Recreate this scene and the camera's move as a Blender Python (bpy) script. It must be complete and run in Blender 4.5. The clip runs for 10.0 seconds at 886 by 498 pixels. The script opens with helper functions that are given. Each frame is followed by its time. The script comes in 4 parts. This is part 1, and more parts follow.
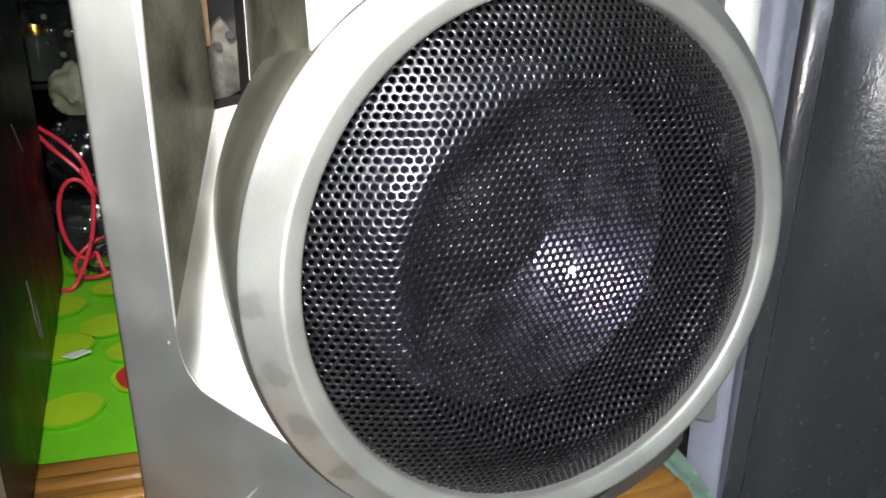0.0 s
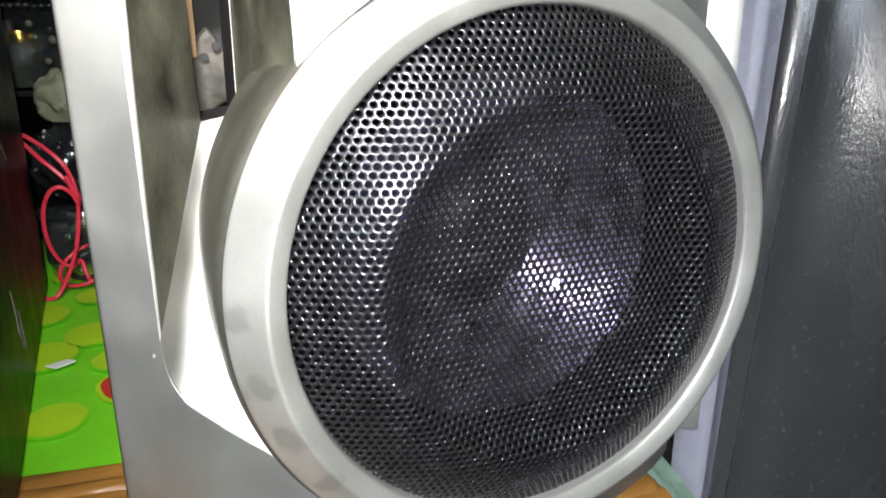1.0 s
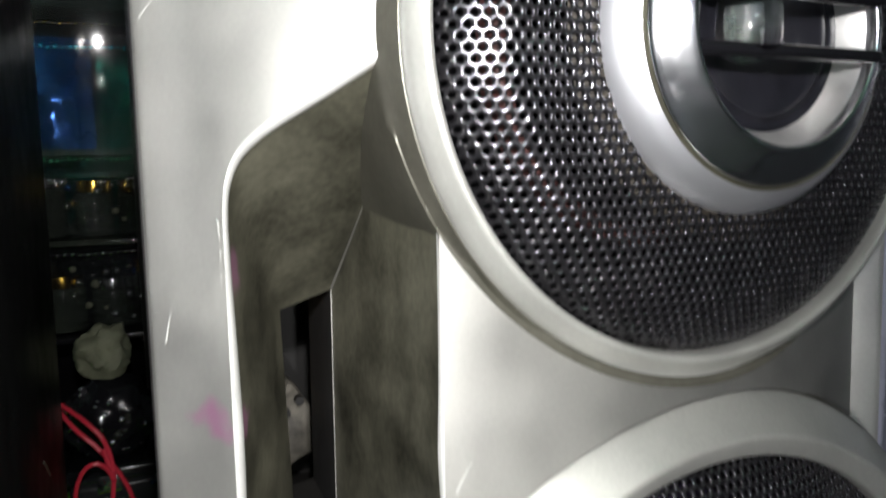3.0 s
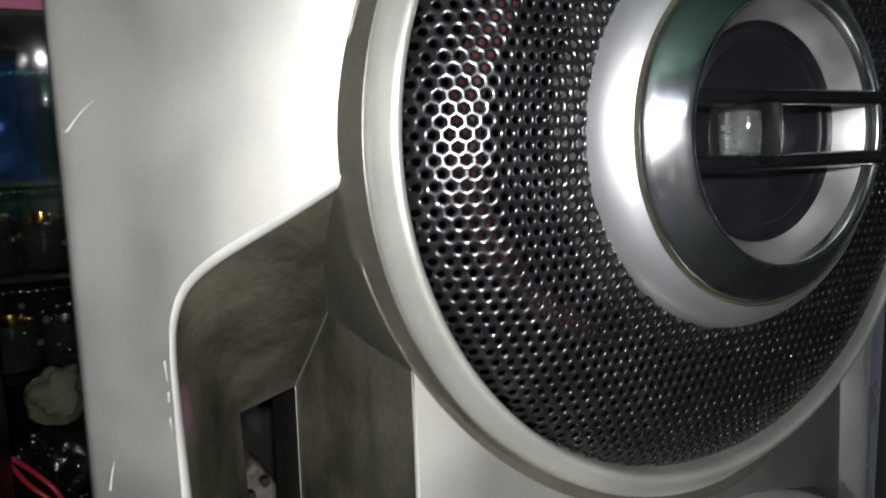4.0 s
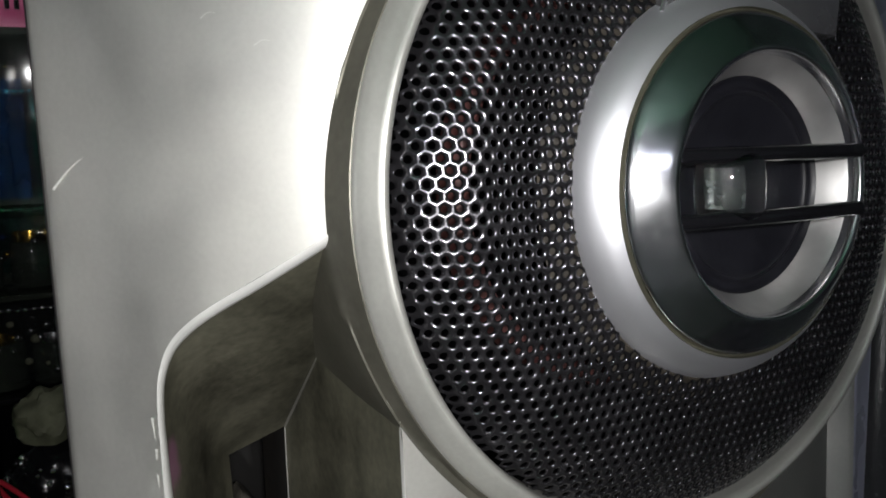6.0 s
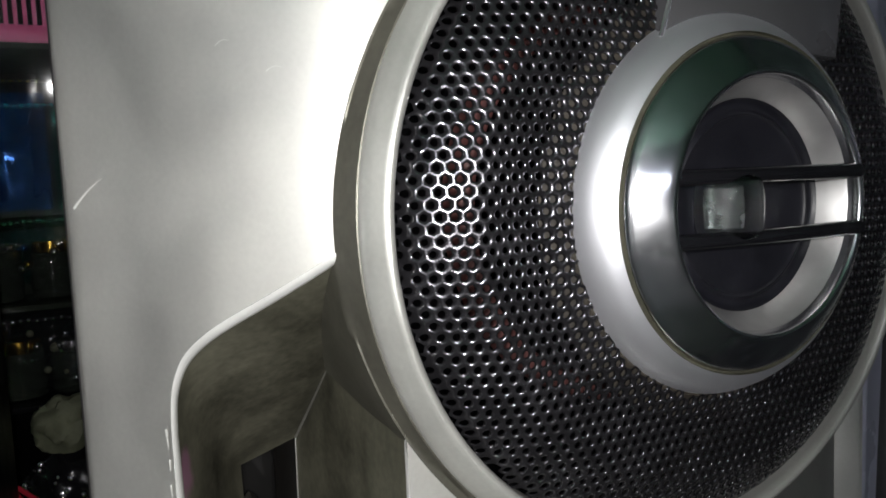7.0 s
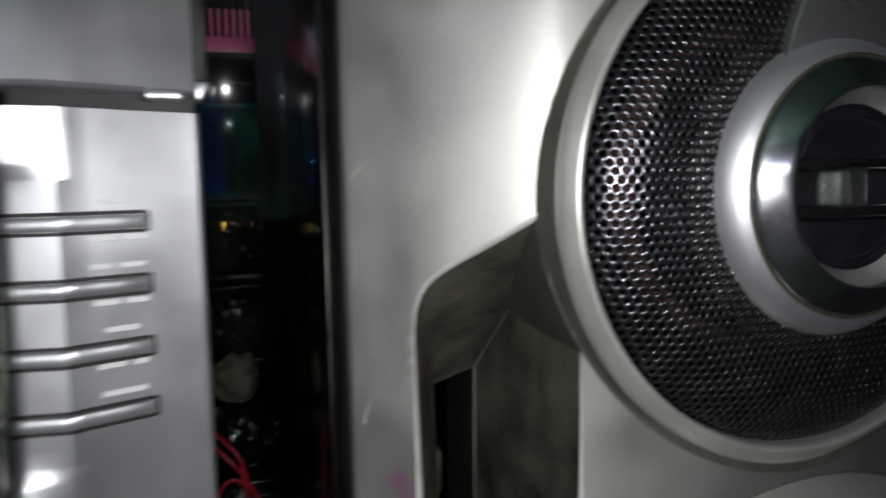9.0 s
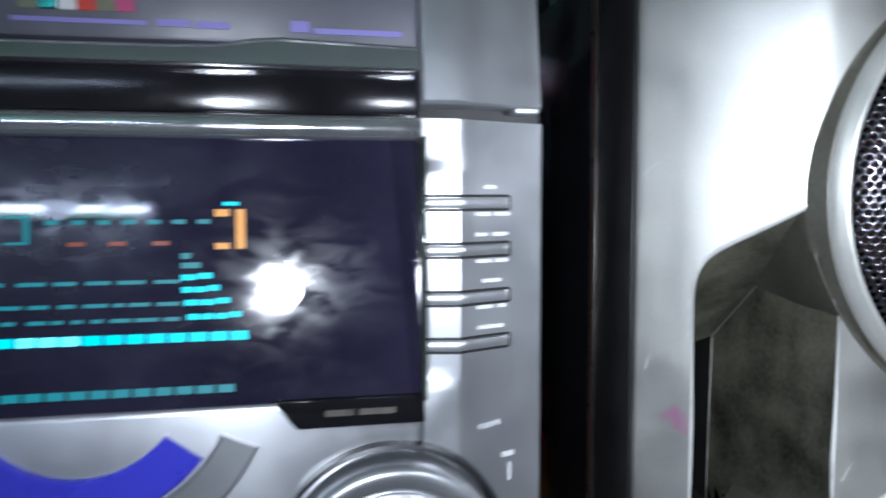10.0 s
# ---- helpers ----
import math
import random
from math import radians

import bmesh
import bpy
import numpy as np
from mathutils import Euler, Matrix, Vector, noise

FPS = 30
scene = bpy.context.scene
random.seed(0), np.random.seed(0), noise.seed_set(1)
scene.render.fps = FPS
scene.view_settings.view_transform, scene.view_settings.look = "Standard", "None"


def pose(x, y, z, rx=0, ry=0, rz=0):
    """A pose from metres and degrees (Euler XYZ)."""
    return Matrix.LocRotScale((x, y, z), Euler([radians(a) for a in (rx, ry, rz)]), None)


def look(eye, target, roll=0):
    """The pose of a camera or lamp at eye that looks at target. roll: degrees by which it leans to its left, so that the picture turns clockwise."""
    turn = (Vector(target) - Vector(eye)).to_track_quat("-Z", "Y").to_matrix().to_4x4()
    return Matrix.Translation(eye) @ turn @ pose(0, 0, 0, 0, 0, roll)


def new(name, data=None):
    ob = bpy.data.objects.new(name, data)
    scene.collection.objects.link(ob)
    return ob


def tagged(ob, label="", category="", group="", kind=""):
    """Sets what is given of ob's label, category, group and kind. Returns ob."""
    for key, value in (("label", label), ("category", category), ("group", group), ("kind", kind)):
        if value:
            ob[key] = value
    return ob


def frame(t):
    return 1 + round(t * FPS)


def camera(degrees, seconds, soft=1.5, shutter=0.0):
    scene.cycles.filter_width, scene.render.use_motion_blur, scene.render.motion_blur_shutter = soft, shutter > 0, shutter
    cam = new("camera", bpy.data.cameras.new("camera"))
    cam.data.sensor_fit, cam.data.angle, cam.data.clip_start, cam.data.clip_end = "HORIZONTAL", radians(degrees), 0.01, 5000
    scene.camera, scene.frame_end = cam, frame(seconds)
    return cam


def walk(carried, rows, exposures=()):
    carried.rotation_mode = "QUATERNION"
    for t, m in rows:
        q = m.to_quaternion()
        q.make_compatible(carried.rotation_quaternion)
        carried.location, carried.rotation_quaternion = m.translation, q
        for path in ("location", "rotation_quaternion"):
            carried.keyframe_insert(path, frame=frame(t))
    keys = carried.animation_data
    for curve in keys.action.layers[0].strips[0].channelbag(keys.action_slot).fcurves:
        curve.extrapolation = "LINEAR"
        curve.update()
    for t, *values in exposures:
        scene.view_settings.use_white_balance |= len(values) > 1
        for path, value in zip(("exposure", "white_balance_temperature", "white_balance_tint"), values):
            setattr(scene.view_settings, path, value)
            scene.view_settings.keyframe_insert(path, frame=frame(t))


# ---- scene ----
cam = camera(64.06, 10.0, soft=1.7, shutter=0.8)
PATH = [
    (0, -0.1164, -0.2116, 0.0723, -21.43, -16.77, 0.65),
    (0.5, -0.1167, -0.2147, 0.0726, -22.07, -16.29, 0.49),
    (1, -0.1158, -0.2127, 0.0754, -22.36, -16.43, 0.38),
    (1.5, -0.1179, -0.1991, 0.0930, -22.83, -14.94, 0.42),
    (1.7, -0.1218, -0.1948, 0.0987, -22.16, -13.23, 0.01),
    (2, -0.1283, -0.1846, 0.1159, -20.86, -10.49, 0.41),
    (2.2, -0.1287, -0.1819, 0.1255, -20.78, -8.29, 0.45),
    (2.5, -0.1305, -0.1751, 0.1381, -20.53, -7.27, 0.37),
    (3, -0.1343, -0.1582, 0.1596, -22.10, -5.35, 1.35),
    (4.5, -0.1247, -0.1400, 0.1930, -25.42, -6.50, 2.58),
    (5, -0.1240, -0.1402, 0.1945, -25.37, -5.87, 2.80),
    (5.5, -0.1267, -0.1401, 0.1962, -26.03, -6.13, 2.62),
    (7, -0.1264, -0.1460, 0.1999, -24.43, -5.08, 2.49),
    (7.5, -0.1256, -0.1471, 0.2002, -24.42, -4.98, 2.69),
    (8, -0.1325, -0.1544, 0.2000, -23.46, -4.93, 2.55),
    (8.5, -0.1493, -0.1693, 0.1961, -19.42, -4.44, 2.20),
    (8.7, -0.1573, -0.1765, 0.1952, -18.27, -4.02, 1.66),
    (9, -0.1674, -0.1924, 0.1947, -15.92, -4.76, 1.30),
    (9.2, -0.1812, -0.2025, 0.1873, -14.14, -3.07, 1.42),
    (9.5, -0.2095, -0.2186, 0.1894, -10.07, -3.63, 0.97),
    (10, -0.2460, -0.2412, 0.1903, -7.15, -4.14, 0.17),
]
# auto exposure of the phone: bright on the low woofer, then settling
EXPO = [(0.0, 2.35, 6500, 10), (0.5, 2.5, 6500, 10), (1.2, 2.58, 6500, 10), (1.7, 2.15, 6500, 10), (2.0, 1.3, 6500, 10), (2.2, 0.42, 6500, 10), (2.6, 0.38, 6500, 10), (3.0, 1.0, 6500, 10), (4.5, 0.05, 6500, 10), (5.5, -0.05, 6500, 10), (7.0, 0.15, 6500, 10), (8.0, 0.12, 6450, 10), (8.6, -0.12, 6400, 10), (9.0, -0.60, 6350, 10), (9.3, -0.75, 6300, 10), (9.6, -0.45, 6150, 10), (10.0, 0.26, 5550, 9)]
walk(cam, [(t, pose(x, y, z, 90 + p, r, w)) for t, x, y, z, w, p, r in PATH], EXPO)

# ---- world and lamps ----
TABLE = -0.106
FLOOR = TABLE - 0.75
world = bpy.data.worlds.new("world")
scene.world = world
world.use_nodes = True
world.node_tree.nodes["Background"].inputs[0].default_value = (0.6, 0.7, 0.8, 1)
world.node_tree.nodes["Background"].inputs[1].default_value = 0.02


def torch(x, y, z, target, watts, radius, cone=120, blend=0.7):
    data = bpy.data.lights.new("phone_torch", "SPOT")
    data.energy, data.shadow_soft_size, data.color = watts, radius, (1.0, 0.985, 0.975)
    data.spot_size, data.spot_blend = radians(cone), blend
    ob = new("phone_torch", data)
    ob.matrix_world = look((x, y, z), target)
    return ob


# the phone's own torch, at the three places where the phone lingers
torch(-0.130, -0.178, 0.210, (-0.102, 0.0, 0.188), 1.55, 0.006, 106, 1.0)
torch(-0.262, -0.250, 0.190, (-0.255, 0.0, 0.16), 1.85, 0.014, 80, 1.0)
torch(-0.120, -0.226, 0.088, (-0.055, 0.0, -0.012), 0.74, 0.005, 96, 1.0)

# ---- materials ----


def mat(name, color, rough=0.5, metal=0.0, vary=0.0, scale=60.0, bump=0.0, grain=400.0, coat=0.0, stretch=None, **kw):
    m = bpy.data.materials.new(name)
    m.use_nodes = True
    nt = m.node_tree
    b = nt.nodes["Principled BSDF"]
    b.inputs["Base Color"].default_value = (*color, 1)
    b.inputs["Roughness"].default_value = rough
    b.inputs["Metallic"].default_value = metal
    b.inputs["Coat Weight"].default_value = coat
    for k, v in kw.items():
        b.inputs[k.replace("_", " ")].default_value = v
    if vary or bump:
        tc = nt.nodes.new("ShaderNodeTexCoord")
        big = nt.nodes.new("ShaderNodeTexNoise")
        big.inputs["Scale"].default_value, big.inputs["Detail"].default_value = scale, 6
        fine = nt.nodes.new("ShaderNodeTexNoise")
        fine.inputs["Scale"].default_value, fine.inputs["Detail"].default_value = grain, 3
        fit = nt.nodes.new("ShaderNodeMapping")
        fit.inputs["Scale"].default_value = stretch or (1, 1, 1)
        nt.links.new(tc.outputs["Object"], fit.inputs["Vector"])
        for n in (big, fine):
            nt.links.new(fit.outputs[0], n.inputs["Vector"])
        add = nt.nodes.new("ShaderNodeMath")
        add.operation = "MULTIPLY_ADD"
        add.inputs[1].default_value, add.inputs[2].default_value = 0.35, 0.0
        nt.links.new(fine.outputs[0], add.inputs[0])
        nt.links.new(big.outputs[0], add.inputs[2])
        ramp = nt.nodes.new("ShaderNodeMapRange")
        ramp.inputs["From Min"].default_value, ramp.inputs["From Max"].default_value = 0.4, 0.95
        ramp.inputs["To Min"].default_value, ramp.inputs["To Max"].default_value = 1 - vary, 1 + vary * 0.6
        nt.links.new(add.outputs[0], ramp.inputs["Value"])
        mul = nt.nodes.new("ShaderNodeVectorMath")
        mul.operation = "SCALE"
        mul.inputs[0].default_value = color
        nt.links.new(ramp.outputs[0], mul.inputs["Scale"])
        nt.links.new(mul.outputs[0], b.inputs["Base Color"])
        rr = nt.nodes.new("ShaderNodeMapRange")
        rr.inputs["From Min"].default_value, rr.inputs["From Max"].default_value = 0.3, 0.8
        rr.inputs["To Min"].default_value, rr.inputs["To Max"].default_value = max(rough - 0.08, 0.02), rough + 0.1
        nt.links.new(big.outputs[0], rr.inputs["Value"])
        nt.links.new(rr.outputs[0], b.inputs["Roughness"])
        if bump:
            bp = nt.nodes.new("ShaderNodeBump")
            bp.inputs["Strength"].default_value, bp.inputs["Distance"].default_value = bump, 0.0006
            nt.links.new(fine.outputs[0], bp.inputs["Height"])
            nt.links.new(bp.outputs[0], b.inputs["Normal"])
    return m


def spots(m, places, tint, amount):
    """Stains with a shape of their own: soft round patches of a dye at places (x, y, z, radius) on material m."""
    nt = m.node_tree
    b = nt.nodes["Principled BSDF"]
    old = b.inputs["Base Color"].links[0].from_socket
    tc = nt.nodes.new("ShaderNodeTexCoord")
    wob = nt.nodes.new("ShaderNodeTexNoise")
    wob.inputs["Scale"].default_value = 90
    nt.links.new(tc.outputs["Object"], wob.inputs["Vector"])
    for x, y, z, r in places:
        d = nt.nodes.new("ShaderNodeVectorMath")
        d.operation = "DISTANCE"
        d.inputs[1].default_value = (x, y, z)
        nt.links.new(tc.outputs["Object"], d.inputs[0])
        w = nt.nodes.new("ShaderNodeMath")
        w.operation = "MULTIPLY_ADD"
        w.inputs[1].default_value = 0.014
        nt.links.new(wob.outputs[0], w.inputs[0])
        nt.links.new(d.outputs["Value"], w.inputs[2])
        f = nt.nodes.new("ShaderNodeMapRange")
        f.interpolation_type = "SMOOTHSTEP"
        f.inputs["From Min"].default_value, f.inputs["From Max"].default_value = r * 0.5 + 0.007, r + 0.007
        f.inputs["To Min"].default_value, f.inputs["To Max"].default_value = amount, 0
        nt.links.new(w.outputs[0], f.inputs["Value"])
        mix = nt.nodes.new("ShaderNodeMix")
        mix.data_type = "RGBA"
        nt.links.new(f.outputs[0], mix.inputs["Factor"])
        nt.links.new(old, mix.inputs["A"])
        mix.inputs["B"].default_value = (*tint, 1)
        old = mix.outputs["Result"]
    nt.links.new(old, b.inputs["Base Color"])


def specks(m, tint, scale):
    """Fine dust scattered over a material."""
    nt = m.node_tree
    b = nt.nodes["Principled BSDF"]
    old = b.inputs["Base Color"].links[0].from_socket
    tc = nt.nodes.new("ShaderNodeTexCoord")
    grains = nt.nodes.new("ShaderNodeTexNoise")
    grains.inputs["Scale"].default_value, grains.inputs["Detail"].default_value = scale, 1
    nt.links.new(tc.outputs["Object"], grains.inputs["Vector"])
    pick = nt.nodes.new("ShaderNodeMapRange")
    pick.inputs["From Min"].default_value, pick.inputs["From Max"].default_value = 0.66, 0.80
    nt.links.new(grains.outputs[0], pick.inputs["Value"])
    mix = nt.nodes.new("ShaderNodeMix")
    mix.data_type = "RGBA"
    nt.links.new(pick.outputs[0], mix.inputs["Factor"])
    nt.links.new(old, mix.inputs["A"])
    mix.inputs["B"].default_value = (*tint, 1)
    nt.links.new(mix.outputs["Result"], b.inputs["Base Color"])


SILVER = mat("silver_paint", (0.575, 0.57, 0.532), 0.48, 0.92, 0.12, 35, 0.03, 900)
spots(SILVER, [(-0.1236, 0.0134, 0.105, 0.0065), (-0.117, 0.016, 0.139, 0.008), (-0.117, 0.016, 0.105, 0.007)], (0.75, 0.25, 0.55), 0.6)
RING = mat("ring_paint", (0.60, 0.60, 0.555), 0.42, 0.6, 0.16, 45, 0.02, 900)
spots(RING, [(-0.1005, -0.018, 0.001, 0.007), (-0.097, -0.022, -0.022, 0.006), (-0.090, -0.022, -0.040, 0.008), (-0.078, -0.022, -0.058, 0.006)], (0.27, 0.27, 0.25), 0.45)
UNIT_SILVER = mat("unit_silver", (0.60, 0.61, 0.635), 0.36, 0.8, 0.05, 40, 0.05, 1200)
# grime plus a darker base that stands in for shade inside the port
GRIMY_SHADED = mat("grimy_shaded_silver", (0.165, 0.160, 0.118), 0.42, 0.5, 0.8, 45, 0.03, 500)
spots(GRIMY_SHADED, [(-0.1170, 0.012, 0.105, 0.006), (-0.1170, 0.012, 0.139, 0.008)], (0.55, 0.22, 0.42), 0.55)
# darker olive tone for the steep sides of both rings
RINGSIDE = mat("dark_ring_side", (0.145, 0.14, 0.112), 0.45, 0.5, 0.45, 30, 0.03, 500)
# paler than the panel's silver: the edge's highlight is painted in
LIP = mat("highlight_edge", (0.90, 0.90, 0.86), 0.40, 0.45, 0.14, 60)
SCUFF = mat("pale_scuff", (0.66, 0.66, 0.62), 0.45, 0.3)
TRIM = mat("bright_trim", (0.86, 0.86, 0.88), 0.15, 0.9, 0.06, 80)
DARKEDGE = mat("dark_grey_plastic", (0.030, 0.029, 0.029), 0.42, 0, 0.3, 50, 0.1)
BROWN = mat("brown_edge", (0.09, 0.055, 0.045), 0.3, 0, 0.2, 60)
POD = mat("satin_silver", (0.90, 0.90, 0.94), 0.46, 0.9, 0.02, 20, 0.02, 1200)
ARM = mat("dark_satin", (0.16, 0.16, 0.165), 0.3, 0.5, 0.05, 30, 0.02, 900)
CHROME = mat("chrome", (0.88, 0.88, 0.91), 0.20, 1.0, 0.05, 80)
GRILLE = mat("black_grille", (0.105, 0.102, 0.112), 0.23, 0.9, 0.25, 120)
CONE = mat("purple_cone", (0.60, 0.50, 0.78), 0.30, 1.0, 0.15, 80, 0.2, 600)
CAP = mat("dull_violet_cap", (0.035, 0.028, 0.05), 0.5, 0.0, 0.2, 80, 0.2, 600)
RUBBER = mat("black_rubber", (0.005, 0.005, 0.006), 0.6, 0, 0.2, 80, Specular_IOR_Level=0.07)
BLACK = mat("black_plastic", (0.018, 0.018, 0.02), 0.35, 0, 0.2, 60, 0.1)
CASE = mat("dull_black_case", (0.013, 0.014, 0.014), 0.42, 0, 0.25, 40, 0.1, Specular_IOR_Level=0.22)
GLOSS = mat("black_gloss", (0.010, 0.010, 0.012), 0.16, 0, 0.2, 40)
SCREEN = mat("smoked_screen", (0.019, 0.017, 0.036), 0.18, 0, 0.3, 30, coat=1.0, Specular_IOR_Level=0.06, Coat_Roughness=0.025)
# finger smears on the display window
nt = SCREEN.node_tree
smear = nt.nodes.new("ShaderNodeTexNoise")
smear.inputs["Scale"].default_value, smear.inputs["Detail"].default_value, smear.inputs["Distortion"].default_value = 120, 8, 0.4
spread = nt.nodes.new("ShaderNodeMapRange")
spread.inputs["From Min"].default_value, spread.inputs["From Max"].default_value = 0.45, 0.7
spread.inputs["To Min"].default_value, spread.inputs["To Max"].default_value = 0.022, 0.14
where = nt.nodes.new("ShaderNodeTexCoord")
wipe = nt.nodes.new("ShaderNodeMapping")
wipe.inputs["Scale"].default_value = (0.7, 1, 1.6)
nt.links.new(where.outputs["Object"], wipe.inputs["Vector"])
nt.links.new(wipe.outputs[0], smear.inputs["Vector"])
nt.links.new(smear.outputs[0], spread.inputs["Value"])
nt.links.new(spread.outputs[0], nt.nodes["Principled BSDF"].inputs["Coat Roughness"])
# greasy film under the smears, in patches
film_noise = nt.nodes.new("ShaderNodeTexNoise")
film_noise.inputs["Scale"].default_value, film_noise.inputs["Detail"].default_value, film_noise.inputs["Distortion"].default_value = 95, 8, 0.6
film_range = nt.nodes.new("ShaderNodeMapRange")
film_range.inputs["From Min"].default_value, film_range.inputs["From Max"].default_value = 0.40, 0.66
film_range.inputs["To Min"].default_value, film_range.inputs["To Max"].default_value = 0.015, 0.30
nt.links.new(wipe.outputs[0], film_noise.inputs["Vector"])
nt.links.new(film_noise.outputs[0], film_range.inputs["Value"])
nt.links.new(film_range.outputs[0], nt.nodes["Principled BSDF"].inputs["Specular IOR Level"])
DUCT = mat("duct_black", (0.015, 0.014, 0.013), 0.6, 0, 0.3, 60)
COPPER = mat("red_brown_frame", (0.21, 0.082, 0.076), 0.5, 0.0, 0.2, 80)
PLY = mat("raw_board", (0.50, 0.33, 0.18), 0.7, 0, 0.2, 60, 0.3)
DUSTY = mat("dusty_plastic", (0.12, 0.11, 0.09), 0.7, 0, 0.8, 110, 0.2)
LILAC = mat("lilac_plastic", (0.50, 0.50, 0.60), 0.32, 0, 0.08, 30, 0.05)
DARKWOOD = mat("dark_vinyl", (0.06, 0.06, 0.063), 0.25, 0, 0.15, 25, 0.3, 700, stretch=(1, 1, 0.45), Specular_IOR_Level=1.0)
specks(DARKWOOD, (0.11, 0.11, 0.112), 300)
WOOD = mat("varnished_wood", (0.40, 0.19, 0.045), 0.22, 0, 0.75, 60, 0.15, 260, stretch=(0.08, 1, 1))
GREEN = mat("green_cloth", (0.20, 0.72, 0.02), 0.45, 0, 0.15, 20, 0.1, 200)
YELLOWGREEN = mat("yellow_green_print", (0.42, 0.72, 0.02), 0.45, 0, 0.15, 30)
RED = mat("red_print", (0.60, 0.05, 0.03), 0.45, 0, 0.15, 30)
WALLP = mat("pale_wall_paint", (0.42, 0.47, 0.45), 0.7, 0, 0.1, 3, 0.2, 80)
DOME = mat("black_diaphragm", (0.012, 0.012, 0.017), 0.42, 0, 0.3, 120, 0.1, 700)
# darker copy of the pod's silver, with the chrome ring's shade in it
THROAT = mat("shaded_throat_silver", (0.64, 0.63, 0.62), 0.40, 0.8, 0.15, 90)
DIRT = mat("brown_dirt", (0.035, 0.029, 0.021), 0.7, 0, 0.6, 300, 0.4, 900)
CEIL = mat("ceiling_paint", (0.36, 0.66, 0.42), 0.8, 0, 0.05, 3)
FLOORM = mat("floor_tile", (0.35, 0.33, 0.30), 0.4, 0, 0.15, 4)
WIRE = mat("red_wire", (0.65, 0.03, 0.06), 0.4)
BLUE = mat("blue_plastic", (0.06, 0.06, 0.62), 0.3, 0, 0.1, 40)
PRINT = mat("white_print", (0.75, 0.75, 0.75), 0.5)
LILACPRINT = mat("violet_print", (0.25, 0.22, 0.55), 0.5)
GLASS = mat("clear_lens", (1, 1, 1), 0.03, Transmission_Weight=1.0, IOR=1.5)
PANE = mat("smeared_glass", (1, 1, 1), 0.02, coat=0.8, Transmission_Weight=1.0, IOR=1.5, Coat_Roughness=0.085)
CLEAR = mat("clear_plastic", (0.16, 0.19, 0.15), 0.05, Transmission_Weight=0.8, IOR=1.45)
FROST = mat("milky_plastic", (0.55, 0.60, 0.58), 0.25, 0, 0.3, 300, Transmission_Weight=0.85)
WRAP = mat("clear_film", (0.05, 0.06, 0.06), 0.10, Alpha=0.22)
PINK = mat("pink_plastic", (0.50, 0.07, 0.19), 0.4, 0, 0.1, 40)
NAVY = mat("navy_foil", (0.03, 0.11, 0.36), 0.12, 0.8, 0.4, 60, 0.8, 120)
TEAL = mat("teal_foil", (0.015, 0.14, 0.11), 0.12, 0.8, 0.4, 60, 0.8, 120)
CREAM = mat("cream_paper", (0.20, 0.21, 0.14), 0.7, 0, 0.3, 60)
GOLD = mat("gold_foil", (0.65, 0.42, 0.08), 0.2, 1.0, 0.3, 60)


GREENBEAD = mat("green_bead", (0.15, 0.75, 0.40), 0.14, 0.9)
CYANBEAD = mat("cyan_bead", (0.05, 0.60, 0.80), 0.14, 0.9)
SEAM = mat("shiny_seam", (0.16, 0.145, 0.13), 0.36, 0.9, 0.5, 90)


def glow(name, color, strength):
    m = bpy.data.materials.new(name)
    m.use_nodes = True
    b = m.node_tree.nodes["Principled BSDF"]
    b.inputs["Base Color"].default_value = (0.02, 0.02, 0.02, 1)
    b.inputs["Emission Color"].default_value = (*color, 1)
    b.inputs["Emission Strength"].default_value = strength
    return m


CYAN = glow("cyan_display", (0.0, 0.75, 0.85), 1.1)
HOTCYAN = glow("bright_cyan_display", (0.15, 0.85, 0.90), 1.5)
DIMCYAN = glow("dim_cyan_display", (0.0, 0.55, 0.62), 0.35)
AMBER = glow("amber_display", (1.0, 0.42, 0.05), 0.8)
DIMRED = glow("dim_red_display", (0.9, 0.15, 0.03), 0.25)
TUBE = glow("tube_light", (0.80, 0.80, 1.0), 32.0)

# ---- mesh helpers ----


def part(name, me, material, parent=None, label="", smooth=True, crease=38):
    if isinstance(me, bmesh.types.BMesh):
        bm, me = me, bpy.data.meshes.new(name)
        bm.to_mesh(me)
        bm.free()
    me.materials.clear()
    me.materials.append(material)
    if smooth:
        me.shade_smooth()
        me.set_sharp_from_angle(angle=radians(crease))
    ob = new(name, me)
    if parent:
        ob.parent = parent
    if label:
        tagged(ob, label)
    return ob


def thing(name, label, category, group="", kind="", m=None):
    ob = tagged(new(name), label, category, group, kind)
    if m is not None:
        ob.matrix_basis = m
    return ob


def grid_mesh(rows, closed=False, name="grid"):
    """A sheet through rows of equally many points; closed joins each row's end to its start."""
    n = len(rows[0])
    verts = [p for r in rows for p in r]
    faces = []
    for i in range(len(rows) - 1):
        for j in range(n if closed else n - 1):
            k = (j + 1) % n
            faces.append((i * n + j, i * n + k, (i + 1) * n + k, (i + 1) * n + j))
    me = bpy.data.meshes.new(name)
    me.from_pydata(verts, [], faces)
    me.update()
    return me


TOE = 0.031


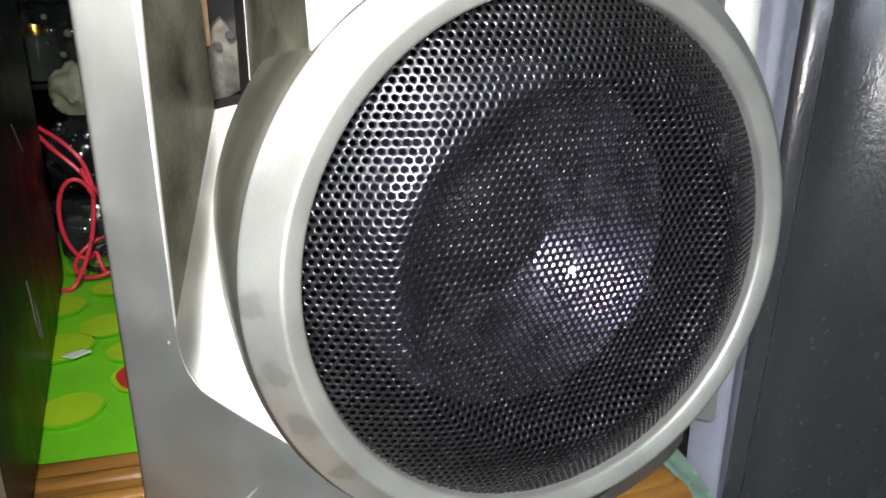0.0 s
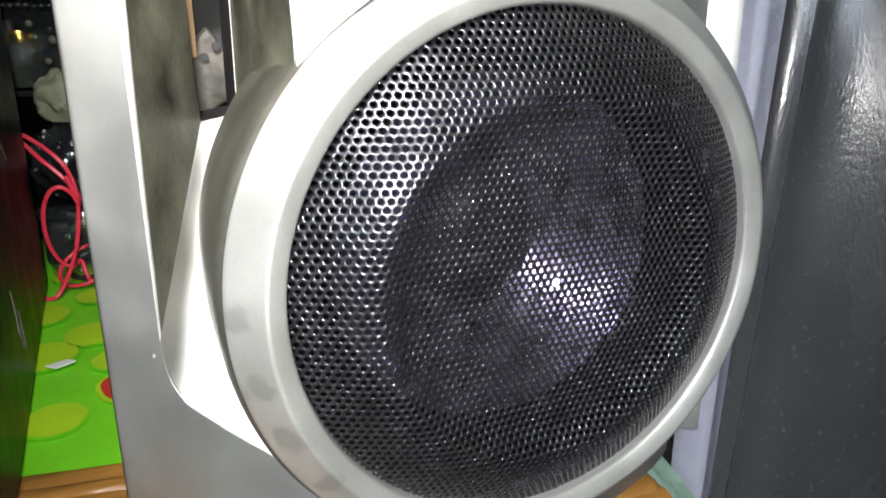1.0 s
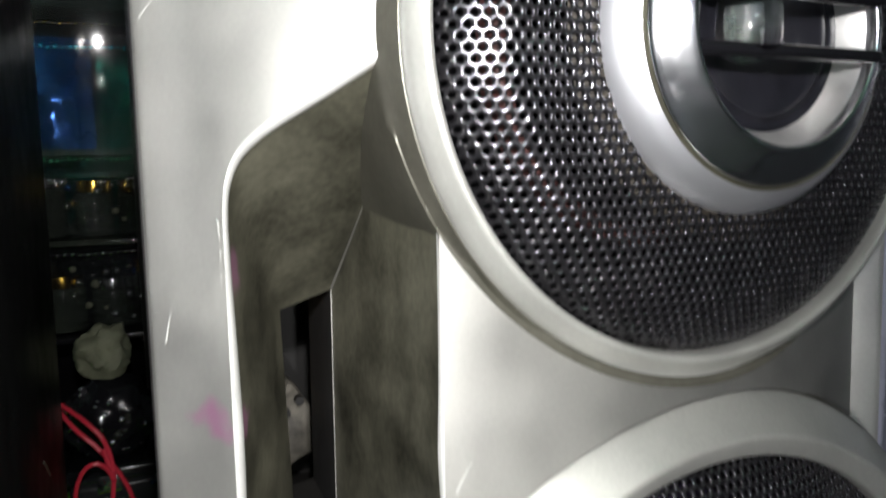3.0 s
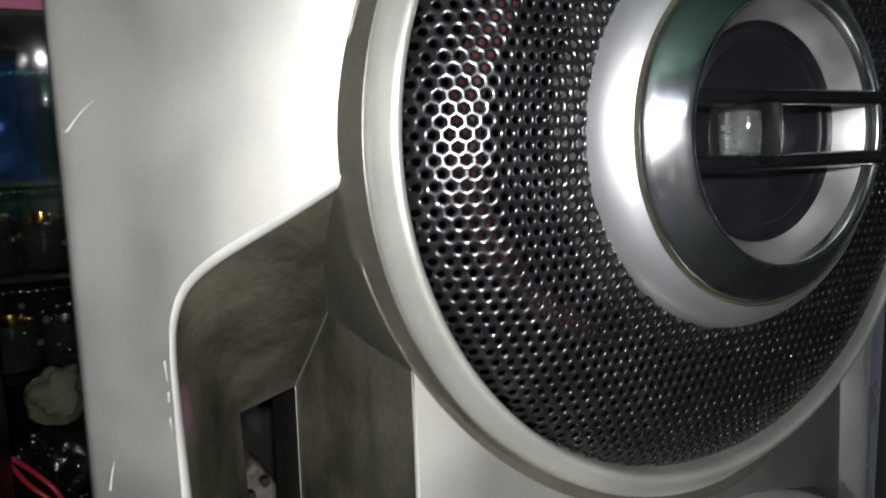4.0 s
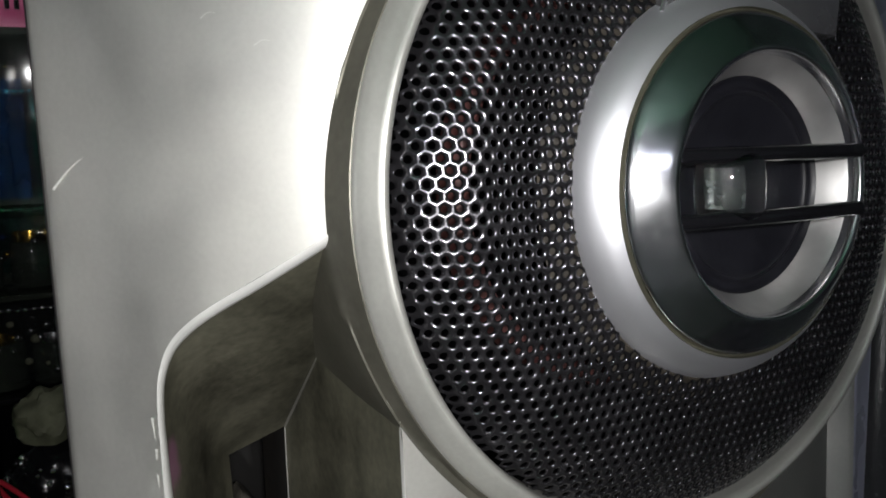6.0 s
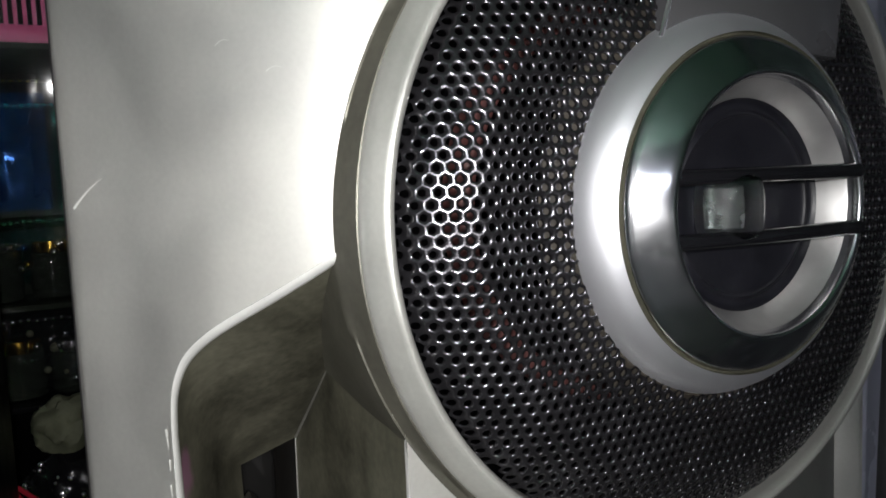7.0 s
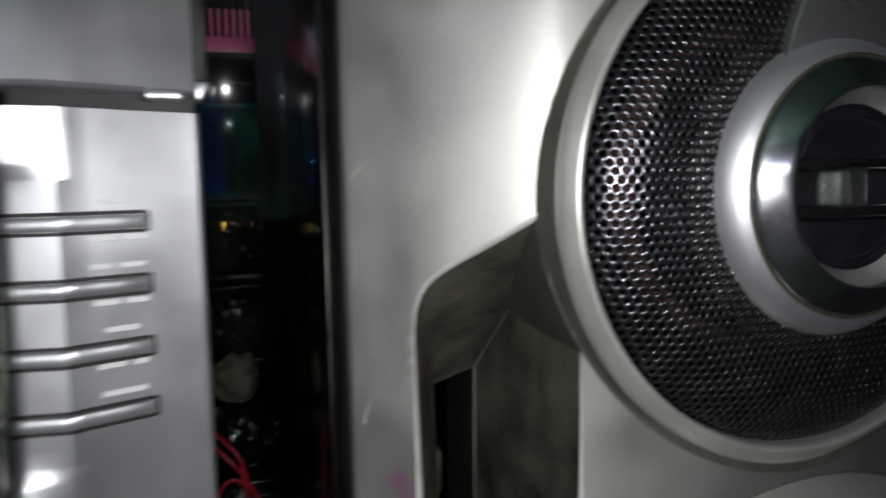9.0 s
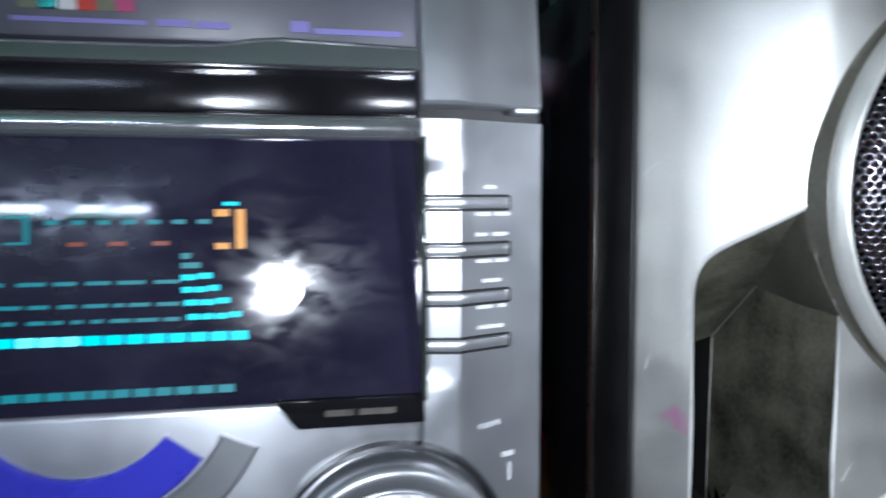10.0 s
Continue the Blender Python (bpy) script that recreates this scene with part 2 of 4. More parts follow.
def lathe(profile, cx, cz, seg=96, name="lathe", a0=0.0, a1=2 * math.pi):
    """Turns (radius, depth) pairs round the axis of a loudspeaker at (cx, cz)."""
    rows = []
    whole = a1 - a0 > 6.28
    for r, y in profile:
        row = []
        for k in range(seg if whole else seg + 1):
            a = a0 + (a1 - a0) * k / seg
            x = r * math.cos(a)
            row.append((cx + x, y + TOE * (cx + x), cz + r * math.sin(a)))
        rows.append(row)
    return grid_mesh(rows, whole, name)


def smooth_profile(pts, n=4):
    out = []
    for i in range(len(pts) - 1):
        p0, p1, p2, p3 = pts[max(i - 1, 0)], pts[i], pts[i + 1], pts[min(i + 2, len(pts) - 1)]
        for k in range(n):
            t = k / n
            out.append(tuple(0.5 * (2 * b + (c - a) * t + (2 * a - 5 * b + 4 * c - d) * t * t + (3 * b - a - 3 * c + d) * t ** 3)
                             for a, b, c, d in zip(p0, p1, p2, p3)))
    out.append(pts[-1])
    return out


def box(x0, x1, y0, y1, z0, z1, bevel=0.001, seg=2):
    bm = bmesh.new()
    bmesh.ops.create_cube(bm, size=1)
    for v in bm.verts:
        v.co = ((x0 + x1) / 2 + v.co.x * (x1 - x0), (y0 + y1) / 2 + v.co.y * (y1 - y0), (z0 + z1) / 2 + v.co.z * (z1 - z0))
    if bevel:
        bmesh.ops.bevel(bm, geom=bm.edges[:], offset=bevel, segments=seg, affect="EDGES", profile=0.5)
    return bm


def prism(outline, y0, y1, bevel=0.0006):
    """A slab with an outline in x and z, from y0 (front) to y1."""
    bm = bmesh.new()
    a = [bm.verts.new((x, y0, z)) for x, z in outline]
    b = [bm.verts.new((x, y1, z)) for x, z in outline]
    n = len(outline)
    bm.faces.new(a)
    bm.faces.new(b[::-1])
    for i in range(n):
        bm.faces.new((a[i], b[i], b[(i + 1) % n], a[(i + 1) % n]))
    bmesh.ops.recalc_face_normals(bm, faces=bm.faces[:])
    if bevel:
        front = [e for e in bm.edges if abs(e.verts[0].co.y - y0) < 1e-6 and abs(e.verts[1].co.y - y0) < 1e-6]
        bmesh.ops.bevel(bm, geom=front, offset=bevel, segments=2, affect="EDGES", profile=0.5)
    return bm


def tube(points, radius, seg=10, name="tube"):
    """A round rod along points."""
    rows = []
    pts = [Vector(p) for p in points]
    for i, p in enumerate(pts):
        d = (pts[min(i + 1, len(pts) - 1)] - pts[max(i - 1, 0)]).normalized()
        u = d.orthogonal().normalized() if abs(d.z) > 0.9 else d.cross(Vector((0, 0, 1))).normalized()
        v = d.cross(u)
        rows.append([tuple(p + radius * (math.cos(a) * u + math.sin(a) * v)) for a in (2 * math.pi * k / seg for k in range(seg))])
    me = grid_mesh(rows, True, name)
    bm = bmesh.new()
    bm.from_mesh(me)
    bmesh.ops.holes_fill(bm, edges=[e for e in bm.edges if e.is_boundary], sides=0)
    bm.to_mesh(me)
    bm.free()
    return me


def turned(profile, x, y, z, seg=32):
    """A vessel or knob turned round an upright axis: (radius, height) pairs."""
    return grid_mesh([[(x + r * math.cos(2 * math.pi * k / seg), y + r * math.sin(2 * math.pi * k / seg), z + h) for k in range(seg)]
                      for r, h in profile], True, "turned")


def perforated(cx, cz, r_in, r_out, depth, pitch=0.0027, hole=0.00074, thick=0.0009):
    """Sheet metal with a hexagonal field of round holes, pressed to depth(r)."""
    verts, faces, index = [], [], {}

    def vert(x, z, back):
        key = (round(x * 2e5), round(z * 2e5), back)
        if key not in index:
            r = math.hypot(x, z)
            index[key] = len(verts)
            verts.append((cx + x, depth(r) + TOE * (cx + x) + back * thick, cz + z))
        return index[key]

    dz = pitch * math.sqrt(3) / 2
    n = int(r_out / dz) + 2
    R = pitch / math.sqrt(3)
    for j in range(-n, n + 1):
        for i in range(-n - 2, n + 3):
            x, z = (i + 0.5 * (j % 2)) * pitch, j * dz
            r = math.hypot(x, z)
            if r > r_out - 0.4 * pitch or r < r_in + 0.4 * pitch:
                continue
            out, lip, inn, back = [], [], [], []
            for k in range(12):
                a = math.pi / 6 * k + math.pi / 6
                rr = R if k % 2 == 0 else pitch / 2
                out.append(vert(x + rr * math.cos(a), z + rr * math.sin(a), 0))
                lip.append(vert(x + 1.2 * hole * math.cos(a), z + 1.2 * hole * math.sin(a), 0.06))
                inn.append(vert(x + hole * math.cos(a), z + hole * math.sin(a), 0.42))
                back.append(vert(x + hole * math.cos(a), z + hole * math.sin(a), 1))
            for k in range(12):
                m = (k + 1) % 12
                faces.append((out[k], out[m], lip[m], lip[k]))
                faces.append((lip[k], lip[m], inn[m], inn[k]))
                faces.append((inn[k], inn[m], back[m], back[k]))
    me = bpy.data.meshes.new("grille")
    me.from_pydata(verts, [], faces)
    me.update()
    return me


def interp(table, x):
    return float(np.interp(x, [p[0] for p in table], [p[1] for p in table]))

# ---- room ----


def slab(name, x0, x1, y0, y1, z0, z1, m, label, cat):
    return tagged(part(name, box(x0, x1, y0, y1, z0, z1, 0), m, None, "", False), label, cat, "", "structure")


slab("floor", -2.2, 2.0, -2.6, 0.9, FLOOR - 0.1, FLOOR, FLOORM, "plain stone-coloured floor of the room", "floor")
slab("ceiling", -2.2, 2.0, -2.6, 0.9, FLOOR + 2.5, FLOOR + 2.6, CEIL, "pale greenish painted flat ceiling", "ceiling")
slab("wall_north", -2.2, 2.0, 0.80, 0.9, FLOOR, FLOOR + 2.5, WALLP, "pale grey-green painted wall behind the table", "wall")
slab("wall_south", -2.2, 2.0, -2.6, -2.5, FLOOR, FLOOR + 2.5, WALLP, "pale grey-green painted wall opposite the table", "wall")
slab("wall_west", -2.2, -2.1, -2.5, 0.80, FLOOR, FLOOR + 2.5, WALLP, "pale grey-green painted side wall", "wall")
slab("wall_east", 1.9, 2.0, -2.5, 0.80, FLOOR, FLOOR + 2.5, WALLP, "pale grey-green painted side wall", "wall")

# fluorescent tube on the opposite wall
lamp = thing("tube_lamp", "lit white fluorescent tube in a slim batten", "lamp")
part("batten", box(-1.95, -0.60, -2.499, -2.46, 0.72, 0.78, 0.004), CEIL, lamp)
part("tube", tube([(-1.90, -2.44, 0.75), (-0.65, -2.44, 0.75)], 0.014, 16), TUBE, lamp, "glowing white tube")
for ex in (-1.915, -0.635):
    part("end_cap", box(ex - 0.015, ex + 0.015, -2.46, -2.42, 0.73, 0.77, 0.003), CEIL, lamp)

# ---- table ----
table = thing("table", "varnished orange-brown wooden table under a green cloth", "table")
part("tabletop", box(-1.0, 0.073, -0.005, 0.78, TABLE - 0.032, TABLE - 0.002, 0.006, 4), WOOD, table)
part("edge_moulding", tube([(-1.0, -0.004, TABLE - 0.016), (0.0725, -0.004, TABLE - 0.016)], 0.011, 16), WOOD, table)
part("raised_bead", tube([(-1.0, 0.197, TABLE - 0.0035), (0.072, 0.0577, TABLE - 0.0035)], 0.0045, 12), WOOD, table)
part("raised_bead", tube([(-1.0, 0.182, TABLE - 0.0035), (0.072, 0.0427, TABLE - 0.0035)], 0.0038, 12), WOOD, table)
for lx in (-0.95, 0.03):
    for ly in (0.05, 0.72):
        part("leg", box(lx - 0.025, lx + 0.025, ly - 0.025, ly + 0.025, FLOOR, TABLE - 0.032, 0.004), WOOD, table)

cloth = thing("tablecloth", "bright green vinyl tablecloth printed with fruit", "tablecloth")


def cloth_height(x, y):
    return TABLE + 0.0006 * noise.noise((x * 25, y * 25, 3))


CLOTH_FRONT = 0.100
rows = []
for i in range(60):
    y = CLOTH_FRONT + (0.775 - CLOTH_FRONT) * i / 59
    rows.append([(x, y - 0.13 * (x + 0.14) * (1 - i / 59), cloth_height(x, y)) for x in np.linspace(-0.95, 0.06, 80)])
part("sheet", grid_mesh(rows), GREEN, cloth)


def disc_print(x, y, r, material, name, lift):
    ring = [[(x, y, TABLE + lift)] * 40, [(x + r * math.cos(a) * (1 + 0.03 * math.sin(5 * a)), y + r * 1.15 * math.sin(a), TABLE + lift)
            for a in (2 * math.pi * k / 40 for k in range(40))]]
    part(name, grid_mesh(ring, True), material, cloth)


rng = random.Random(4)
for px, py, pr in ((-0.176, 0.150, 0.016), (-0.190, 0.235, 0.020), (-0.150, 0.215, 0.014), (-0.165, 0.262, 0.018), (-0.20, 0.31, 0.02),
                   (-0.165, 0.34, 0.016), (-0.14, 0.30, 0.016), (-0.185, 0.40, 0.018), (-0.15, 0.43, 0.018)):
    disc_print(px, py, pr, GREEN, "fruit_outline", 0.0018)
    disc_print(px, py, pr * 0.93, YELLOWGREEN, "green_fruit", 0.0026)
disc_print(-0.139, 0.178, 0.020, YELLOWGREEN, "fruit_outline", 0.0018)
disc_print(-0.139, 0.178, 0.0175, RED, "red_fruit", 0.0026)

# ---- loudspeaker with two drivers ----
speaker = thing("loudspeaker", "silver two-driver loudspeaker with round black metal grilles in a black cabinet", "loudspeaker")

FACE = smooth_profile([(-0.1365, 0.0220), (-0.1285, 0.0153), (-0.1195, 0.0082), (-0.106, -0.0008), (-0.088, -0.0108), (-0.077, -0.0140),
                       (-0.055, -0.0170), (-0.03, -0.0184), (-0.005, -0.0178), (0.02, -0.0148), (0.045, -0.0085), (0.07, 0.0020), (0.0855, 0.0118)], 3)
WING = [(0.0872, 0.0150), (0.0884, 0.0240), (0.0896, 0.0345), (0.0915, 0.0345), (0.1000, 0.0272), (0.1085, 0.0203), (0.1105, 0.0194), (0.1117, 0.0212), (0.1120, 0.0300)]
PROFILE = FACE + WING
Z_LOW, Z_HIGH = -0.104, 0.300
HOLE_L, HOLE_R = -0.1205, -0.077
HOLE_TOP = smooth_profile([(-0.077, 0.1950), (-0.088, 0.1880), (-0.100, 0.1805), (-0.109, 0.1750), (-0.1142, 0.1710), (-0.1178, 0.1665), (-0.1199, 0.1600), (-0.1205, 0.152)], 4)
HOLE_BOT = smooth_profile([(-0.1205, -0.014), (-0.1200, -0.021), (-0.1185, -0.028), (-0.1150, -0.0345), (-0.110, -0.0385), (-0.100, -0.0455), (-0.088, -0.0535), (-0.077, -0.061)], 4)


def face_y(x):
    return interp(PROFILE, x)


def hole_left(z):
    if z >= HOLE_TOP[0][1] or z <= HOLE_BOT[-1][1]:
        return HOLE_R
    if z > HOLE_TOP[-1][1]:
        return float(np.interp(z, [p[1] for p in HOLE_TOP][::-1], [p[0] for p in HOLE_TOP][::-1]))
    if z < HOLE_BOT[0][1]:
        return float(np.interp(z, [p[1] for p in HOLE_BOT][::-1], [p[0] for p in HOLE_BOT][::-1]))
    return HOLE_L


zs = sorted(set([round(Z_LOW + (Z_HIGH - Z_LOW) * i / 180, 5) for i in range(181)] + [p[1] for p in HOLE_TOP + HOLE_BOT]))
left_rows = []
for z in zs:
    xl = hole_left(z)
    xs = [-0.1365 + (xl + 0.1365) * k / 26 for k in range(27)]
    left_rows.append([(-0.1370, 0.0262, z), (-0.1373, 0.0245, z), (-0.1371, 0.0228, z)] + [(x, face_y(x), z) for x in xs])
LX, LZ = 0.0, 0.0
UX, UZ = -0.0031, 0.1917


def cut_round(me, flush=True):
    """Opens the panel along two clean circles where the driver rings sit in it."""
    bm = bmesh.new()
    bm.from_mesh(me)
    for cx, cz, r in ((LX, LZ, 0.1030), (UX, UZ, 0.0853)):
        gone = [f for f in bm.faces if max(math.hypot(v.co.x - cx, v.co.z - cz) for v in f.verts) < r]
        bmesh.ops.delete(bm, geom=gone, context="FACES")
        for v in bm.verts:
            d = math.hypot(v.co.x - cx, v.co.z - cz)
            if d < r and v.co.y < 0.03:
                v.co.x, v.co.z = cx + (v.co.x - cx) * r / d, cz + (v.co.z - cz) * r / d
                if flush:
                    v.co.y = face_y(v.co.x)
    return bm


part("front_panel_side", cut_round(grid_mesh(left_rows)), SILVER, speaker, "scratched silver plastic front with pink stains")
right_rows = []
xs = [HOLE_R + (0.0855 - HOLE_R) * k / 70 for k in range(71)] + [p[0] for p in WING]
for z in zs:
    right_rows.append([(x, face_y(x), z) for x in xs] + [(0.1121, 0.037, z)])
part("front_panel_column", cut_round(grid_mesh(right_rows)), SILVER, speaker)
# underside and top of the front panel
for name, z in (("panel_underside", Z_LOW), ("panel_top", Z_HIGH)):
    part(name, grid_mesh([[(x, face_y(x), z) for x, _ in PROFILE], [(x, 0.038, z) for x, _ in PROFILE]]), SILVER, speaker, "", False)

# funnel of the bass port beside the drivers
Y_THROAT = 0.062
left_edge = [(x, z) for x, z in HOLE_BOT[::-1]] + [(HOLE_L, -0.014 + 0.166 * k / 24) for k in range(1, 24)] + [(x, z) for x, z in HOLE_TOP[::-1]]
throat = {"bl": (-0.0985, 0.0475), "br": (-0.0850, 0.0500), "tl": (-0.1005, 0.1215), "tr": (-0.0840, 0.1268)}
n_bot, n_top, n_all = len(HOLE_BOT), len(HOLE_TOP), len(left_edge)
inner = []
for i, (x, z) in enumerate(left_edge):
    if i < n_bot:
        t = i / (n_bot - 1)
        a, b = throat["br"], throat["bl"]
    elif i >= n_all - n_top:
        t = (i - (n_all - n_top)) / (n_top - 1)
        a, b = throat["tl"], throat["tr"]
    else:
        t = (z + 0.014) / 0.166
        a, b = throat["bl"], throat["tl"]
    inner.append((a[0] + (b[0] - a[0]) * t, a[1] + (b[1] - a[1]) * t))


def funnel_rows(outer, inner, radii):
    """The rounded lip and the wall behind it, from the panel's edge to the throat."""
    edge, wall = [], []
    for (x, z), (xi, zi), lip in zip(outer, inner, radii):
        y0 = face_y(x)
        dx, dz = xi - x, zi - z
        d = math.hypot(dx, dz)
        row = []
        for k in range(7):
            a = radians(15 * k)
            row.append((x + dx / d * lip * math.sin(a), y0 + lip * (1 - math.cos(a)) - 0.0002, z + dz / d * lip * math.sin(a)))
        edge.append(row)
        x1, y1, z1 = row[-1]
        wall.append([(x1 + (xi - x1) * k / 12, y1 + (Y_THROAT - y1) * k / 12, z1 + (zi - z1) * k / 12) for k in range(13)])
    return edge, wall


edge, wall = funnel_rows(left_edge, inner, [0.0007 + 0.0019 * max(0.0, min(1.0, (i - n_bot + 6) / 8)) for i in range(n_all)])
# the lip takes a whiter colour in place of the glint along it
part("port_lip", cut_round(grid_mesh(edge[n_bot - 1:]), False), LIP, speaker, "rounded rim of the port, its highlight put into the colour", True, 80)
part("port_floor_lip", grid_mesh(edge[:n_bot]), SILVER, speaker, "", True, 80)
part("port_floor", grid_mesh(wall[:n_bot]), SILVER, speaker)
# the recess's shade is in this wall's colour, along with its grime
part("port_funnel", grid_mesh(wall[n_bot - 1:]), GRIMY_SHADED, speaker, "dusty silver funnel of the bass port, its shade put into the colour", True, 14)
right_edge = [(HOLE_R, -0.061 + 0.256 * k / 40) for k in range(41)]
right_in = [(throat["br"][0] + (throat["tr"][0] - throat["br"][0]) * k / 40, throat["br"][1] + (throat["tr"][1] - throat["br"][1]) * k / 40) for k in range(41)]
edge, wall = funnel_rows(right_edge, right_in, [0.0012] * 41)
part("port_rim", cut_round(grid_mesh(edge), False), LIP, speaker, "", True, 80)
part("port_wall", cut_round(grid_mesh(wall), False), GRIMY_SHADED, speaker)
# pale worn creases of the funnel
part("worn_crease", tube([(-0.0799, 0.022, 0.1625), (-0.0822, 0.042, 0.1442), (-0.0843, 0.0612, 0.1270)], 0.00035, 8), SILVER, speaker, "pale worn crease")
part("worn_crease", tube([(-0.0843, 0.0614, 0.1268), (-0.0848, 0.0616, 0.0880), (-0.0853, 0.0614, 0.0500)], 0.0002, 8), SILVER, speaker)
# duct behind the funnel
duct = [[(x, y, z) for x, z in ((-0.0985, 0.0475), (-0.0850, 0.0500), (-0.0840, 0.1268), (-0.1005, 0.1215))] for y in (0.062, 0.10)]
duct.append([(x, 0.10, z) for x, z in ((-0.125, 0.02), (-0.06, 0.02), (-0.06, 0.15), (-0.125, 0.15))])
duct.append([(x, 0.18, z) for x, z in ((-0.125, 0.02), (-0.06, 0.02), (-0.06, 0.15), (-0.125, 0.15))])
me = grid_mesh(duct, True)
bm = bmesh.new()
bm.from_mesh(me)
bmesh.ops.contextual_create(bm, geom=[e for e in bm.edges if e.is_boundary and e.verts[0].co.y > 0.17 and e.verts[1].co.y > 0.17])
part("port_duct", bm, DUCT, speaker, "black inside of the port", False)
part("board_edge", box(-0.119, -0.0935, 0.118, 0.124, 0.069, 0.145, 0.0008), PLY, speaker, "bare brown chipboard edge inside the port")
bm = prism([(-0.1010, 0.0450), (-0.0990, 0.0650), (-0.0935, 0.0760), (-0.0885, 0.0810), (-0.0850, 0.0780), (-0.0800, 0.0690), (-0.0795, 0.0500), (-0.0870, 0.0465), (-0.0945, 0.0420)], 0.125, 0.140, 0.0030)
bmesh.ops.triangulate(bm, faces=bm.faces[:])
bmesh.ops.subdivide_edges(bm, edges=bm.edges[:], cuts=2, use_grid_fill=True)
for v in bm.verts:
    v.co += Vector((0, -0.003, 0.002)) * noise.noise(v.co * 90)
bracket = part("bracket", bm, DUSTY, speaker, "dusty pale plastic bracket")
for hx, hz in ((-0.0905, 0.069), (-0.0850, 0.0735)):
    part("screw_hole", tube([(hx, 0.1255, hz), (hx, 0.1215, hz)], 0.0018, 12), DUCT, bracket)

# cabinet shell
part("cabinet_side", box(-0.1345, -0.122, 0.036, 0.33, Z_LOW, Z_HIGH, 0.002), GLOSS, speaker, "glossy black cabinet side")
part("cabinet_side", box(0.106, 0.117, 0.036, 0.33, Z_LOW, Z_HIGH, 0.002), GLOSS, speaker)
part("cabinet_top", box(-0.122, 0.106, 0.036, 0.33, Z_HIGH - 0.012, Z_HIGH, 0), GLOSS, speaker)
part("cabinet_bottom", box(-0.122, 0.106, 0.036, 0.33, Z_LOW, Z_LOW + 0.012, 0), GLOSS, speaker)
part("cabinet_back", box(-0.122, 0.106, 0.318, 0.33, Z_LOW + 0.012, Z_HIGH - 0.012, 0), GLOSS, speaker)
part("panel_edge", box(-0.1378, -0.1320, 0.0258, 0.0662, Z_LOW, Z_HIGH, 0.0012), DARKEDGE, speaker, "dark grey plastic edge behind the silver panel")
part("cabinet_trim", box(-0.1380, -0.1335, 0.0690, 0.076, Z_LOW, Z_HIGH, 0.0005), BROWN, speaker, "thin brown edge of the cabinet")
part("edge_seam", box(-0.1386, -0.1372, 0.0665, 0.0678, Z_LOW, Z_HIGH, 0.0003), SEAM, speaker, "thin shiny seam along the cabinet")

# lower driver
part("woofer_ring_side", lathe([(0.1052, 0.045), (0.1050, 0.02), (0.1046, -0.004), (0.1042, -0.0095), (0.1036, -0.0112), (0.1026, -0.0128)], LX, LZ, 128), RINGSIDE, speaker, "darker side of the lower ring")
part("woofer_ring", lathe([(0.1028, -0.0118), (0.1024, -0.0134), (0.1017, -0.0143), (0.0985, -0.0174), (0.0950, -0.0208), (0.0928, -0.0230), (0.0921, -0.0236), (0.0914, -0.0236), (0.0908, -0.0234), (0.0890, -0.0225), (0.0869, -0.0214), (0.0862, -0.0208), (0.0858, -0.0196), (0.0856, -0.013)],
     LX, LZ, 160), RING, speaker, "scuffed silver plastic ring", True, 60)
LOW = smooth_profile([(0.0, -0.0260), (0.03, -0.0261), (0.045, -0.0264), (0.0520, -0.0274), (0.0560, -0.0291), (0.0590, -0.0304), (0.0615, -0.0306), (0.068, -0.0282), (0.076, -0.0238), (0.0835, -0.0192), (0.09, -0.014)], 6)
part("woofer_grille", perforated(LX, LZ, 0.0, 0.0872, lambda r: interp(LOW, r), hole=0.00082), GRILLE, speaker, "black perforated metal grille", True, 150)
part("woofer_cone", lathe(smooth_profile([(0.0655, 0.012), (0.055, 0.020), (0.040, 0.033), (0.028, 0.042)], 5), LX, LZ, 96), CONE, speaker, "glossy dark violet cone")
part("woofer_surround", lathe(smooth_profile([(0.084, 0.012), (0.080, 0.006), (0.074, 0.003), (0.068, 0.006), (0.0655, 0.012)], 5), LX, LZ, 96), RUBBER, speaker)
part("dust_cap", lathe(smooth_profile([(0.0285, 0.042), (0.024, 0.034), (0.014, 0.028), (0.0005, 0.026)], 5), LX, LZ, 64), CAP, speaker)
part("woofer_frame", lathe([(0.1030, 0.013), (0.084, 0.012)], LX, LZ, 96), RUBBER, speaker)

# upper driver: a darker collar that runs flush with the panel, and a narrow pale rim in it


def collar_rows(profile, seg=160):
    """Rows of (radius, depth, blend, sink): blend 1 follows the panel, sunk a little, where that stands further out."""
    rows = []
    for r, d, blend, sink in profile:
        row = []
        for k in range(seg):
            a = 2 * math.pi * k / seg
            x = UX + r * math.cos(a)
            y = d + TOE * x
            row.append((x, y + blend * (min(y, face_y(x) + sink) - y), UZ + r * math.sin(a)))
        rows.append(row)
    return rows


part("tweeter_ring_side", grid_mesh(collar_rows([(0.0872, 0.040, 0, 0), (0.0868, 0.010, 0, 0), (0.0862, -0.0040, 0.6, 0), (0.0857, -0.0076, 1, -0.0003), (0.0853, -0.0092, 1, -0.0002), (0.0841, -0.0134, 1, 0.0006), (0.0834, -0.0152, 1, 0.0012), (0.0828, -0.0154, 1, 0.0014)]), True), RINGSIDE, speaker, "darker steep side of the upper ring", True, 50)
